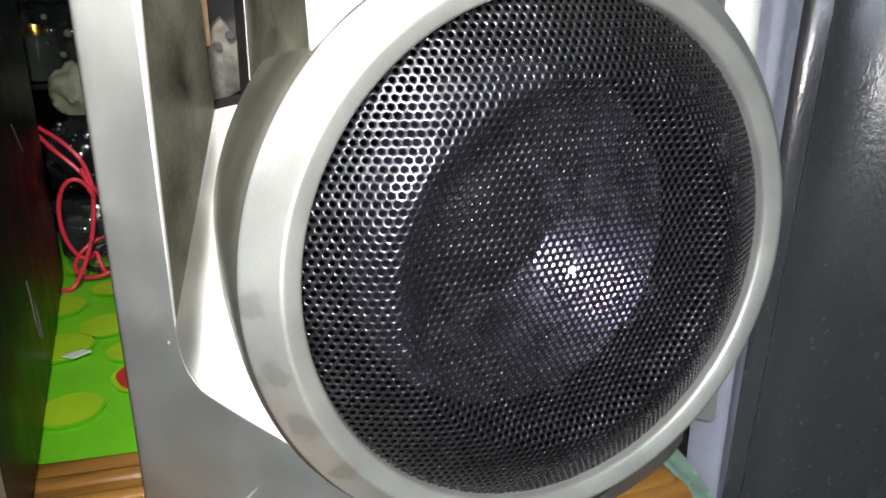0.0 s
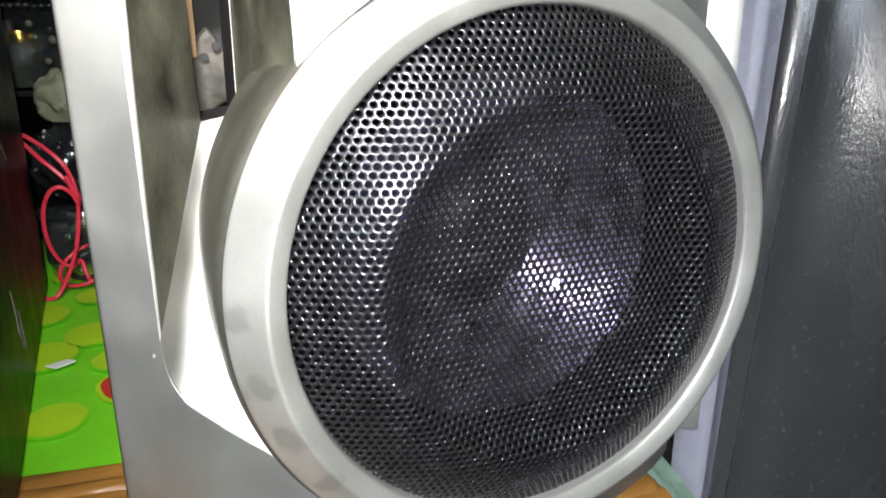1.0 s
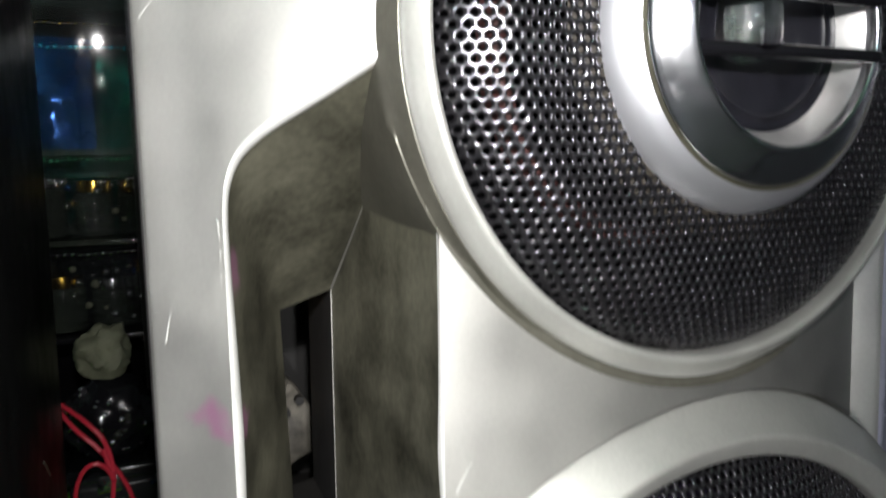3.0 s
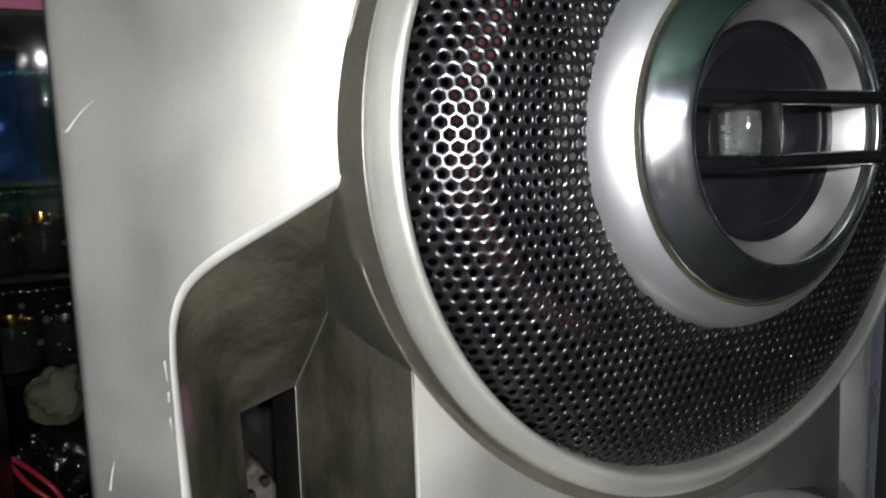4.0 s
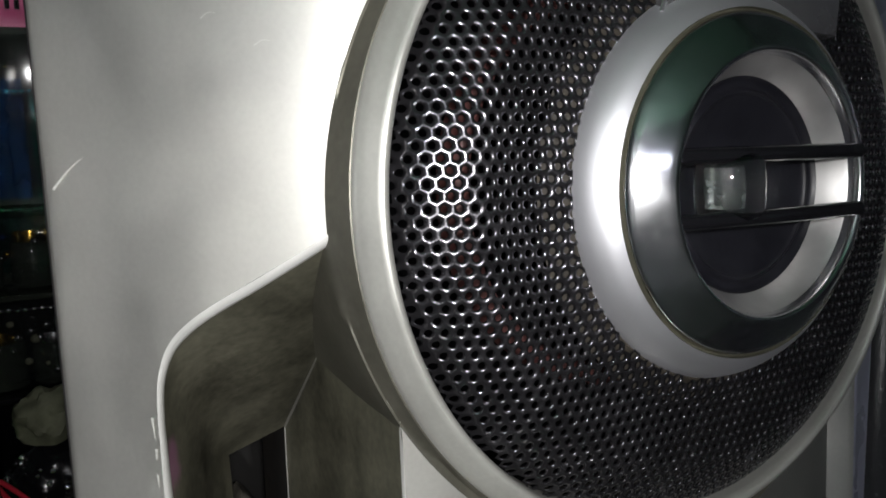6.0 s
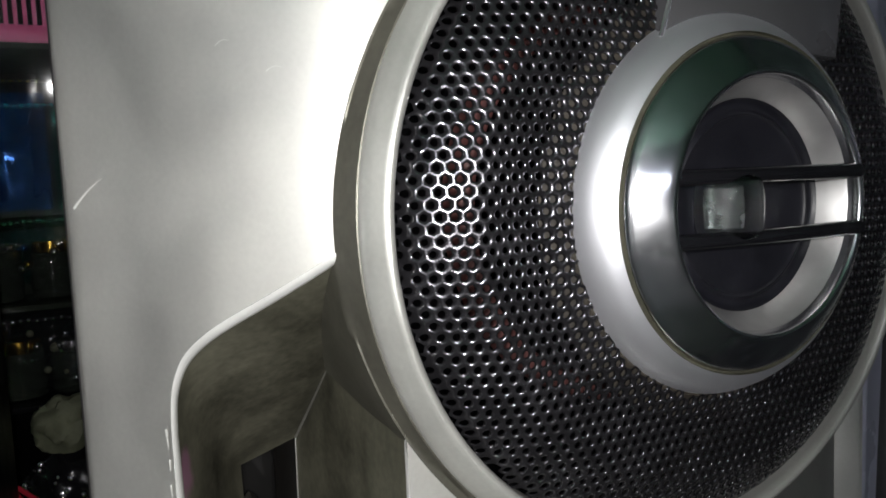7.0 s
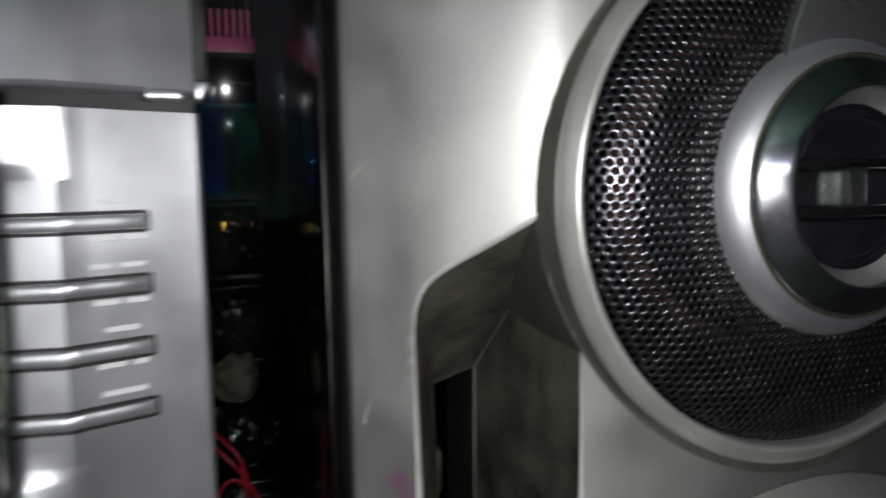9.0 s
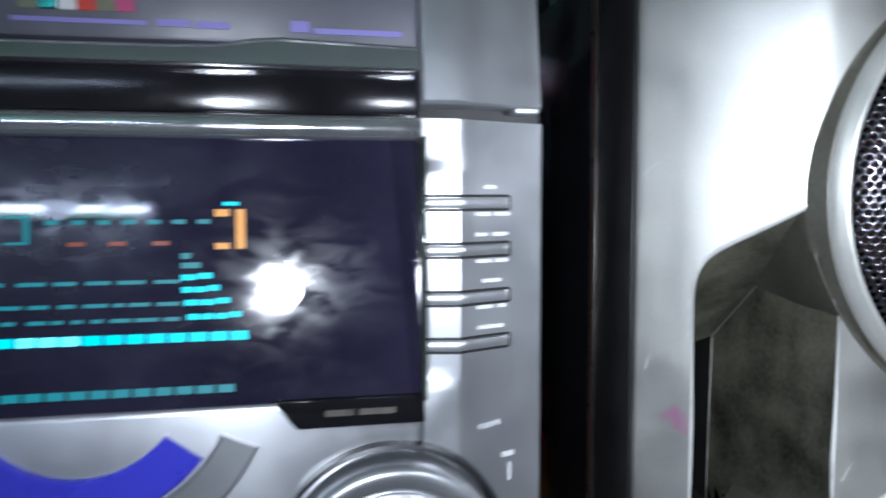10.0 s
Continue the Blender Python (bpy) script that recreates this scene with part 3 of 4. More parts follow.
part("tweeter_ring", grid_mesh(collar_rows([(0.0831, -0.0136, 1, 0.0016), (0.0831, -0.0156, 1, 0.0003), (0.0826, -0.0168, 0.6, 0), (0.0812, -0.0182, 0, 0), (0.0797, -0.0195, 0, 0), (0.0788, -0.0203, 0, 0), (0.0780, -0.0204, 0, 0), (0.0773, -0.0197, 0, 0), (0.0770, -0.0180, 0, 0), (0.0768, -0.010, 0, 0)]), True), RING, speaker, "narrow pale silver rim", True, 60)
UP = smooth_profile([(0.041, -0.0276), (0.0445, -0.0271), (0.0475, -0.0261), (0.050, -0.0257), (0.056, -0.0256), (0.0605, -0.0254), (0.0635, -0.0245), (0.069, -0.0221), (0.0722, -0.0204), (0.0745, -0.0186), (0.0758, -0.0166), (0.080, -0.010)], 6)
part("tweeter_grille", perforated(UX, UZ, 0.0405, 0.0776, lambda r: interp(UP, r)), GRILLE, speaker, "black perforated metal grille", True, 150)
part("inner_bowl", lathe(smooth_profile([(0.084, 0.020), (0.066, 0.040), (0.056, 0.045), (0.050, 0.045), (0.030, 0.045)], 4), UX, UZ, 96), RUBBER, speaker)
part("driver_frame", lathe(smooth_profile([(0.0530, 0.009), (0.0518, 0.003), (0.0478, 0.002), (0.0462, 0.009)], 3), UX - 0.0013, UZ + 0.0015, 96), COPPER, speaker, "red-brown metal driver frame")
PX, PZ = UX + 0.0006, UZ + 0.0011
pod = part("tweeter_pod", lathe(smooth_profile([(0.0436, -0.018), (0.0434, -0.0230), (0.0431, -0.0258), (0.0425, -0.0278), (0.0413, -0.0301), (0.0396, -0.0322), (0.0380, -0.0335), (0.0368, -0.0342)], 4), PX, PZ, 160), POD, speaker, "satin silver pod")
part("groove", lathe([(0.0368, -0.0345), (0.0366, -0.0336), (0.0362, -0.0335), (0.0359, -0.0345)], PX, PZ, 160), GRIMY_SHADED, pod, "thin dirty groove round the pod")
part("chrome_ring", lathe(smooth_profile([(0.0359, -0.0344), (0.0356, -0.0352), (0.0348, -0.0360)], 3) + smooth_profile([(0.0347, -0.0361), (0.0320, -0.0380), (0.0295, -0.0396), (0.0284, -0.0402)], 4)
     + smooth_profile([(0.0282, -0.0403), (0.0276, -0.0404), (0.0271, -0.0400), (0.0268, -0.0390)], 4) + [(0.0267, -0.0374)], PX, PZ, 160), CHROME, pod, "polished chrome ring with a broad bevel", True, 24)
part("pod_wall", lathe(smooth_profile([(0.0267, -0.0376), (0.0262, -0.0369), (0.0246, -0.0344), (0.0231, -0.0318)], 3), PX, PZ, 128), THROAT, pod, "pale silver throat, toned down for the chrome ring's shade")
part("dirt_line", lathe([(0.0427, -0.0272), (0.0432, -0.0272), (0.0437, -0.0266), (0.0455, -0.0259), (0.0490, -0.0245)], PX, PZ, 128), DIRT, pod, "brown dirt where the pod meets the grille")
part("tweeter_dome", lathe(smooth_profile([(0.0232, -0.0322), (0.0222, -0.0312), (0.0210, -0.0312), (0.0198, -0.0322), (0.0186, -0.0314), (0.0130, -0.0300), (0.0005, -0.0296)], 4), PX, PZ, 96), DOME, pod, "ribbed black tweeter diaphragm")
for dz in (0.0066, -0.0062):
    half = math.sqrt(0.0287 ** 2 - dz * dz)
    part("cross_bar", tube([(PX - half + 0.0012, -0.0380, PZ + dz), (PX - half * 0.6, -0.0388, PZ + dz), (PX, -0.0392, PZ + dz), (PX + half * 0.6, -0.0390, PZ + dz), (PX + half - 0.0008, -0.0388, PZ + dz)], 0.0017, 16), GLOSS, pod, "glossy dark cross bar")
lens = part("clear_lens", turned(smooth_profile([(0.0004, -0.0084), (0.0034, -0.0079), (0.0062, -0.0058), (0.0070, -0.0028), (0.0070, 0.0030), (0.0062, 0.0060), (0.0034, 0.0080), (0.0004, 0.0085)], 3), PX - 0.0080, -0.0352, PZ, 32), GLASS, pod, "clear plastic lens")
part("core", turned([(0.0003, -0.0040), (0.0024, -0.0038), (0.0026, 0.0), (0.0024, 0.0038), (0.0003, 0.0040)], PX - 0.0076, -0.0340, PZ, 20), FROST, lens, "milky core of the lens")
# arm that carries the pod
arm = part("pod_arm", prism([(UX - 0.0204, UZ + 0.0372), (UX + 0.0330, UZ + 0.034), (UX + 0.0390, UZ + 0.080), (UX - 0.0040, UZ + 0.080), (UX - 0.0176, UZ + 0.0450)], -0.0300, -0.010, 0.0012), ARM, speaker, "dark grey arm between ring and pod")
part("arm_edge", tube([(UX - 0.0204, -0.0302, UZ + 0.0366), (UX - 0.0176, -0.0302, UZ + 0.0450), (UX - 0.0040, -0.0302, UZ + 0.0795)], 0.0006, 8), TRIM, arm, "bright edge of the arm")


def scratch(x0, z0, x1, z1, w):
    """A scuff that has raised a pale thread of paint on the panel."""
    n = 8
    rows = [[], []]
    dx, dz = x1 - x0, z1 - z0
    d = math.hypot(dx, dz)
    for k in range(n + 1):
        t = k / n
        h = w * (0.25 + 0.75 * (1 - t)) / 2
        x, z = x0 + dx * t, z0 + dz * t + 0.0006 * math.sin(3 * t)
        for r, sgn in ((0, -1), (1, 1)):
            px, pz = x - dz / d * h * sgn, z + dx / d * h * sgn
            rows[r].append((px, face_y(px) - 0.00025, pz))
    part("scratch", grid_mesh(rows), SCUFF, speaker)


for a in ((-0.1355, 0.1985, -0.1295, 0.2045, 0.0005), (-0.1338, 0.1235, -0.1325, 0.1300, 0.0005), (-0.1075, 0.2290, -0.1050, 0.2297, 0.0003), 
          (-0.1215, 0.1520, -0.1213, 0.1475, 0.0005), (-0.1212, 0.1455, -0.1213, 0.1430, 0.0006), (-0.1214, 0.1400, -0.1213, 0.1370, 0.0004), 
          (-0.1230, -0.0195, -0.1222, -0.0190, 0.0011), (-0.1060, -0.0750, -0.1010, -0.0680, 0.0009), (-0.0745, 0.0890, -0.0705, 0.0960, 0.0008), (-0.0990, 0.2235, -0.0962, 0.2240, 0.00025)):
    scratch(*a)

TRAY = mat("grey_satin_plastic", (0.11, 0.11, 0.135), 0.4, 0, 0.15, 60, 0.1)

# ---- stereo unit beside the loudspeaker ----
UNIT = Matrix.Translation((-0.1775, 0.012, 0)) @ Matrix.Rotation(radians(3.8), 4, "Z")
unit = thing("stereo_unit", "silver and black mini stereo unit with a lit blue-green display", "stereo", m=UNIT)
UL = -0.285
part("case", box(UL, 0.0, 0.014, 0.37, TABLE + 0.004, 0.300, 0.002), CASE, unit, "dull black metal case")
for fu in (UL + 0.03, -0.03):
    for fv in (0.04, 0.33):
        part("foot", tube([(fu, fv, TABLE), (fu, fv, TABLE + 0.006)], 0.012, 20), RUBBER, unit)

for v0, z0, v1, z1 in ((0.155, -0.040, 0.160, -0.066), (0.170, -0.055, 0.174, -0.078), (0.162, -0.060, 0.166, -0.074), (0.21, 0.03, 0.24, 0.012)):
    part("scuff", tube([(0.0002, v0, z0), (0.0002, (v0 + v1) / 2 + 0.001, (z0 + z1) / 2), (0.0002, v1, z1)], 0.0004, 6), DUSTY, unit, "pale scuff on the case")

# right-hand column of the front, folded at a ridge
RIDGE = (-0.0335, -0.0118)
POCKET0, POCKET1 = 0.1235, 0.2035


def fold_v(u, z):
    if u > RIDGE[0]:
        return RIDGE[1] * (u / RIDGE[0]) ** 1.15
    k = max(0.0, min(1.0, (z - POCKET0) / 0.005, (POCKET1 - z) / 0.005))
    k *= max(0.0, min(1.0, (RIDGE[0] - u) / 0.0125))
    return RIDGE[1] - 0.0005 + 0.0024 * k


us = [-0.0465 + 0.0013 * k for k in range(11)] + [-0.030, -0.026, -0.021, -0.016, -0.011, -0.006, -0.003, -0.001]
zz = sorted([TABLE + 0.006 + (POCKET0 - TABLE - 0.006) * k / 20 for k in range(21)] + [POCKET0 + 0.005 * k / 4 for k in range(1, 5)]
            + [POCKET0 + 0.005 + (POCKET1 - POCKET0 - 0.01) * k / 16 for k in range(1, 17)] + [POCKET1 - 0.005 + 0.005 * k / 4 for k in range(1, 5)] + [0.2085, 0.2130, 0.2168])
col = [[(-0.0465, 0.014, z)] + [(u, fold_v(u, z), z) for u in us] + [(0.0, 0.0012, z), (0.0, 0.014, z)] for z in zz]
col.append([(p[0], 0.014, 0.2175) for p in col[0]])
column = part("control_column", grid_mesh(col), UNIT_SILVER, unit, "silver control strip with ribs between five buttons")
for rz in (0.1885, 0.1722, 0.1556, 0.1393):
    outer = [(u, fold_v(u, rz) - 0.0011) for u in us if u <= -0.0145] + [(-0.0143, fold_v(-0.0143, rz) - 0.0004)]
    rib = [[(u, v + back, rz + dz) for u, v in outer] for dz, back in ((-0.0019, 0.002), (-0.0017, 0.0), (-0.0011, -0.0004), (0.0011, -0.0004), (0.0017, 0.0), (0.0019, 0.002))]
    part("rib", grid_mesh(rib), UNIT_SILVER, column)
    part("rib_gap", grid_mesh([[(u, fold_v(u, rz) - 0.0003, rz + dz) for dz in (-0.0026, 0.0, 0.0026)] for u in (-0.0141, -0.0133)]), DUCT, column, "", False)
    for dz in (-0.0024, 0.0024):
        part("rib_gap", grid_mesh([[(u, fold_v(u, rz) - 0.0003, rz + dz - 0.0005) for u, _ in outer], [(u, fold_v(u, rz) - 0.0003, rz + dz + 0.0005) for u, _ in outer]]), DUCT, column)

# upper block, above a dark gap
block = []
for z, back in ((0.2215, 0.022), (0.2215, 0.0026), (0.2222, 0.0006), (0.2230, 0.0), (0.2236, 0.0001), (0.2246, 0.00025), (0.2420, 0.0030), (0.2600, 0.0060), (0.2940, 0.0116), (0.2960, 0.0136), (0.2960, 0.026)):
    front = fold_v(-0.034, 0.3)
    block.append([(-0.0465, 0.026, z), (-0.0465, front + 0.002 + back, z), (-0.0455, front + 0.0008 + back, z)]
                 + [(u, fold_v(max(u, -0.0335), 0.3) + back, z) for u in (-0.040, -0.0335, -0.026, -0.018, -0.010, -0.004)]
                 + [(-0.0006, 0.0006 + back, z), (0.0, 0.0030 + back, z), (0.0, 0.026, z)])
part("upper_block", grid_mesh(block), UNIT_SILVER, unit, "silver corner block")
part("edge_trim", prism([(-0.0010, 0.2212), (0.0016, 0.2226), (0.0034, 0.2260), (0.0034, 0.2275), (-0.0010, 0.2275)], 0.0135, 0.024, 0.0006), UNIT_SILVER, unit, "bright chamfered corner of the block")
part("edge_strip", prism([(-0.0010, 0.2277), (0.0033, 0.2277), (0.0033, 0.2955), (-0.0010, 0.2955)], 0.0155, 0.024, 0.0006), CASE, unit, "dull edge of the corner block")
part("gap_lining", box(-0.0455, -0.001, 0.002, 0.016, 0.2165, 0.2230, 0), DUCT, unit)
part("gap_tongue", box(-0.0125, -0.004, -0.0075, 0.010, 0.2196, 0.2218, 0.0006), UNIT_SILVER, unit)

# screen, leaning back
LEAN = math.tan(radians(7))


def sv(z, lift=0.0):
    return -0.0165 + (z - 0.125) * LEAN - lift


def screen_plate(u0, u1, z0, z1, lift, back=0.004):
    rows = []
    for z, b in ((z0, back), (z0, 0), (z1, 0), (z1, back)):
        rows.append([(u, sv(z, lift) + b, z) for u in (u0, u1)])
    return grid_mesh(rows)


screen = part("screen", screen_plate(UL + 0.04, -0.0468, 0.1240, 0.2098, 0.0, 0.02), SCREEN, unit, "smoked glossy display window", False)


def lit(name, u0, u1, z0, z1, m, lift=0.0004):
    part(name, grid_mesh([[(u, sv(z, lift), z) for u in (u0, u1)] for z in (z0, z1)]), m, screen, "", False)


rng = random.Random(7)
for k in range(20):
    lit("level_bar", -0.1041 - 0.0063 * (k + 1) + 0.0009, -0.1041 - 0.0063 * k, 0.1449, 0.1478, HOTCYAN if k in (8, 9, 10) else CYAN)
    lit("lower_bar", -0.1085 - 0.0063 * (k + 1) + 0.0011, -0.1085 - 0.0063 * k, 0.1285, 0.1310, DIMCYAN)
for k, (z, ur, ln) in enumerate(((0.1527, -0.1062, 0.017), (0.1572, -0.1096, 0.0145), (0.1613, -0.1128, 0.012), (0.1652, -0.1150, 0.010), (0.1686, -0.1185, 0.0065), (0.1716, -0.1215, 0.0035))):
    pieces = max(1, round(ln / 0.0045))
    for j in range(pieces):
        lit("step_bar", ur - ln * (j + 1) / pieces + 0.0005, ur - ln * j / pieces, z - 0.0009 + 0.0004 * (j == 0), z + 0.0009 + 0.0004 * (j == 0), CYAN if k < 4 else DIMCYAN)
for z in (0.1522, 0.1570, 0.1640):
    u = -0.125
    while u > UL + 0.05:
        w = rng.uniform(0.003, 0.009)
        lit("faint_dash", u - w, u, z - 0.0006, z + 0.0006, DIMCYAN)
        u -= w + rng.uniform(0.001, 0.004)
for k in range(7):
    lit("mark", -0.1195 - 0.0075 * k, -0.1155 - 0.0075 * k, 0.1822, 0.1836, DIMCYAN)
for a, b, c, d in ((-0.1140, -0.1095, 0.1845, 0.1868), (-0.1140, -0.1095, 0.1740, 0.1760), (-0.1075, -0.1046, 0.1740, 0.1868)):
    lit("amber_mark", a, b, c, d, AMBER)
lit("cyan_mark", -0.1115, -0.1065, 0.1880, 0.1892, CYAN)
for u in (-0.133, -0.146, -0.158):
    lit("red_mark", u, u + 0.005, 0.1755, 0.1768, DIMRED)
for a, b, c, d in ((-0.176, -0.169, 0.1842, 0.1850), (-0.1705, -0.169, 0.1770, 0.1842), (-0.176, -0.169, 0.1762, 0.1770)):
    lit("cyan_mark", a, b, c, d, DIMCYAN)

part("chrome_bar", tube([(UL + 0.04, -0.0065, 0.2137), (-0.0466, -0.0065, 0.2137)], 0.0042, 20), TRIM, unit, "chrome bar over the display")
part("black_band", box(UL + 0.04, -0.0468, -0.0075, 0.014, 0.2178, 0.2330, 0.0015), GLOSS, unit, "glossy black band")
wave = [(UL + 0.04, 0.2385), (-0.128, 0.2390), (-0.112, 0.2396), (-0.100, 0.2418), (-0.092, 0.2424), (-0.0468, 0.2408)]
rows = [[(u, v, 0.2325 + (z - 0.2325) * t) for u, z in wave] for v, t in ((0.010, 0.0), (-0.0120, 0.0), (-0.0130, 0.05), (-0.0128, 0.12), (-0.0096, 0.84), (-0.0098, 0.90), (-0.0094, 0.97), (-0.0085, 1.0), (0.010, 1.0))]
part("bright_lip", grid_mesh(rows), TRIM, unit, "mirror-bright curved lip")
tray = part("disc_tray_cover", box(UL + 0.04, -0.0468, -0.0078, 0.014, 0.2400, 0.2960, 0.002), TRAY, unit, "dark grey cover with violet print")
for a, b, z, h in ((-0.130, -0.120, 0.2455, 0.0022), (-0.1185, -0.108, 0.2453, 0.0022), (-0.089, -0.083, 0.2460, 0.0035), (-0.0815, -0.0525, 0.2448, 0.0018), (-0.172, -0.133, 0.2452, 0.0014)):
    part("violet_print", box(a, b, -0.0084, -0.0070, z - h / 2, z + h / 2, 0), LILACPRINT, tray, "", False)
for k, m in enumerate((CREAM, TEAL, PRINT, RED, CREAM, PINK)):
    part("coloured_sticker", box(-0.170 + 0.0056 * k, -0.1646 + 0.0056 * k, -0.0085, -0.0070, 0.2483, 0.2560, 0.0004), m, tray, "", False)

lower = part("lower_front", box(UL + 0.001, -0.0468, -0.0135, 0.014, TABLE + 0.006, 0.1236, 0.003, 3), UNIT_SILVER, unit, "satin silver lower front")
part("left_column", box(UL, UL + 0.039, -0.012, 0.014, 0.1242, 0.296, 0.003, 3), UNIT_SILVER, unit)
tag = part("name_tag", prism([(-0.0965, 0.1250), (-0.0915, 0.1178), (-0.0890, 0.1152), (-0.0472, 0.1152), (-0.0472, 0.1250)], -0.0185, -0.012, 0.0006), GLOSS, unit, "black tag with blurred white lettering")
for a, b in ((-0.080, -0.0705), (-0.0690, -0.0570)):
    part("lettering", box(a, b, -0.0189, -0.0180, 0.1192, 0.1212, 0), DUSTY, tag, "", False)


def arc_band(cu, cz, r0, r1, a0, a1, v0, v1, seg=40):
    rows = []
    for r, v in ((r0, v1), (r0, v0 + 0.0008), (r0 + 0.001, v0), (r1 - 0.001, v0), (r1, v0 + 0.0008), (r1, v1)):
        rows.append([(cu + r * math.cos(radians(a0 + (a1 - a0) * k / seg)), v, cz + r * math.sin(radians(a0 + (a1 - a0) * k / seg))) for k in range(seg + 1)])
    me = grid_mesh(rows)
    bm = bmesh.new()
    bm.from_mesh(me)
    bmesh.ops.holes_fill(bm, edges=[e for e in bm.edges if e.is_boundary], sides=0)
    bmesh.ops.recalc_face_normals(bm, faces=bm.faces[:])
    return bm


part("blue_crescent", arc_band(-0.156, 0.135, 0.0325, 0.0465, -141, -37, -0.0165, -0.012), BLUE, unit, "translucent bright blue plastic crescent")
part("bright_wedge", arc_band(-0.156, 0.135, 0.0475, 0.0600, -58, -25, -0.0170, -0.012), UNIT_SILVER, unit, "shiny silver wedge")
KU, KZ = -0.058, 0.0667


def knob_rings(profile, seg=72):
    return grid_mesh([[(KU + r * math.cos(2 * math.pi * k / seg), v, KZ + r * math.sin(2 * math.pi * k / seg)) for k in range(seg)] for r, v in profile], True)


part("knob_recess", knob_rings([(0.0415, -0.012), (0.0412, -0.0178), (0.0400, -0.0182), (0.0392, -0.0165), (0.0385, -0.010)]), BLACK, unit)
part("volume_knob", knob_rings(smooth_profile([(0.0378, -0.010), (0.0376, -0.024), (0.0366, -0.0275), (0.0340, -0.0285), (0.0300, -0.0272), (0.0285, -0.0255), (0.0265, -0.0268), (0.015, -0.0280), (0.0005, -0.0282)], 4)), UNIT_SILVER, unit, "round silver volume knob")


def lettering(text, size, m, parent, u, z, tilt=0.0):
    cu = bpy.data.curves.new("text", "FONT")
    cu.body, cu.size, cu.align_x, cu.extrude = text, size, "CENTER", 0.0002
    tmp = bpy.data.objects.new("text", cu)
    scene.collection.objects.link(tmp)
    bpy.context.view_layer.update()
    me = bpy.data.meshes.new_from_object(tmp.evaluated_get(bpy.context.evaluated_depsgraph_get()))
    bpy.data.objects.remove(tmp)
    slope = math.degrees(math.atan2(fold_v(u + 0.004, z) - fold_v(u - 0.004, z), 0.008))
    ob = part("lettering", me, m, parent, "", False)
    ob.matrix_basis = pose(u, fold_v(u, z) - 0.0004, z, 90, 0, slope) @ pose(0, 0, 0, 0, 0, tilt)
    return ob


part("screen_edge", box(-0.0482, -0.0470, -0.0235, -0.004, 0.1240, 0.2100, 0.0004), CLEAR, unit, "clear acrylic edge of the display window")
lettering("VOLUME", 0.0026, PRINT, column, -0.0218, 0.1085, 4)


def dash(u, z, w, h):
    slope = math.degrees(math.atan2(fold_v(u + 0.004, z) - fold_v(u - 0.004, z), 0.008))
    ob = part("lettering", box(-w / 2, w / 2, -0.0002, 0.0002, -h / 2, h / 2, 0), PRINT, column, "", False)
    ob.matrix_basis = pose(u, fold_v(u, z) - 0.0003, z, 0, 0, slope)


for z, pieces in ((0.1940, ((-0.0216, 0.0050),)), (0.1846, ((-0.0245, 0.0060), (-0.0170, 0.0066))), (0.1775, ((-0.0250, 0.0050), (-0.0178, 0.0062))),
                  (0.1682, ((-0.0242, 0.0062), (-0.0172, 0.0058))), (0.1612, ((-0.0210, 0.0080),)), (0.1520, ((-0.0238, 0.0066), (-0.0170, 0.0036))),
                  (0.1448, ((-0.0212, 0.0110),))):
    for u, w in pieces:
        dash(u, z, w, 0.0013)
dash(-0.0142, 0.0972, 0.0052, 0.0018)
dash(-0.0135, 0.0905, 0.0012, 0.0065)

# ---- what stands to the other side ----
post = thing("plastic_post", "glossy pale lilac plastic profile standing behind the loudspeaker", "post")
prof = [(0.137, 0.062), (0.139, 0.054), (0.146, 0.050), (0.150, 0.0475), (0.1525, 0.0475), (0.156, 0.050), (0.166, 0.052), (0.170, 0.060)]
rows = [[(x + 0.055 * (z - 0.05) * (x - 0.13) / 0.04, y, z) for x, y in prof] for z in (FLOOR, -0.1, 0.0, 0.1, 0.2, 0.6)]
part("profile", grid_mesh(rows), LILAC, post)
cab = thing("dark_cabinet", "tall dark grey vinyl-covered cabinet with worn sheen", "cabinet")


def upright(points):
    """A wall of the cabinet, which leans a little, through points of its plan."""
    return grid_mesh([[(0.168 + 0.075 * (z - 0.05) + x, y, z) for x, y in points] for z in np.linspace(FLOOR, 0.62, 24)])


part("side_panel", upright([(0.03, 0.30), (0.006, 0.080), (0.004, 0.068)]), DARKWOOD, cab)
part("corner_bead", upright(smooth_profile([(0.004, 0.067), (0.001, 0.060), (0.003, 0.052), (0.010, 0.046)], 3)), DARKWOOD, cab)
part("front_panel", upright(smooth_profile([(0.010, 0.0455), (0.019, 0.0405), (0.028, 0.0325), (0.036, 0.0225), (0.043, 0.0120), (0.050, 0.0), (0.064, -0.030), (0.090, -0.095), (0.13, -0.20), (0.17, -0.32)], 5)), DARKWOOD, cab, "scuffed dark front with a vertical sheen")
part("top", grid_mesh([[(0.168 + 0.043 + x, y, 0.62) for x, y in ((0.03, 0.30), (0.004, 0.068), (0.010, 0.046))], [(0.168 + 0.043 + x, y, 0.62) for x, y in ((0.40, 0.30), (0.30, 0.0), (0.17, -0.32))]]), DARKWOOD, cab, "", False)
sheet = thing("plastic_sheet", "crumpled pale green translucent plastic sheet", "plastic sheet")
rows = []
for i in range(24):
    rows.append([(0.0745 + 0.058 * j / 23, 0.03 + 0.20 * i / 23, TABLE - 0.058 + 0.062 * i / 23 + 0.004 * noise.noise((i * 0.5 + j * 0.5, j * 0.25, 1))) for j in range(24)])
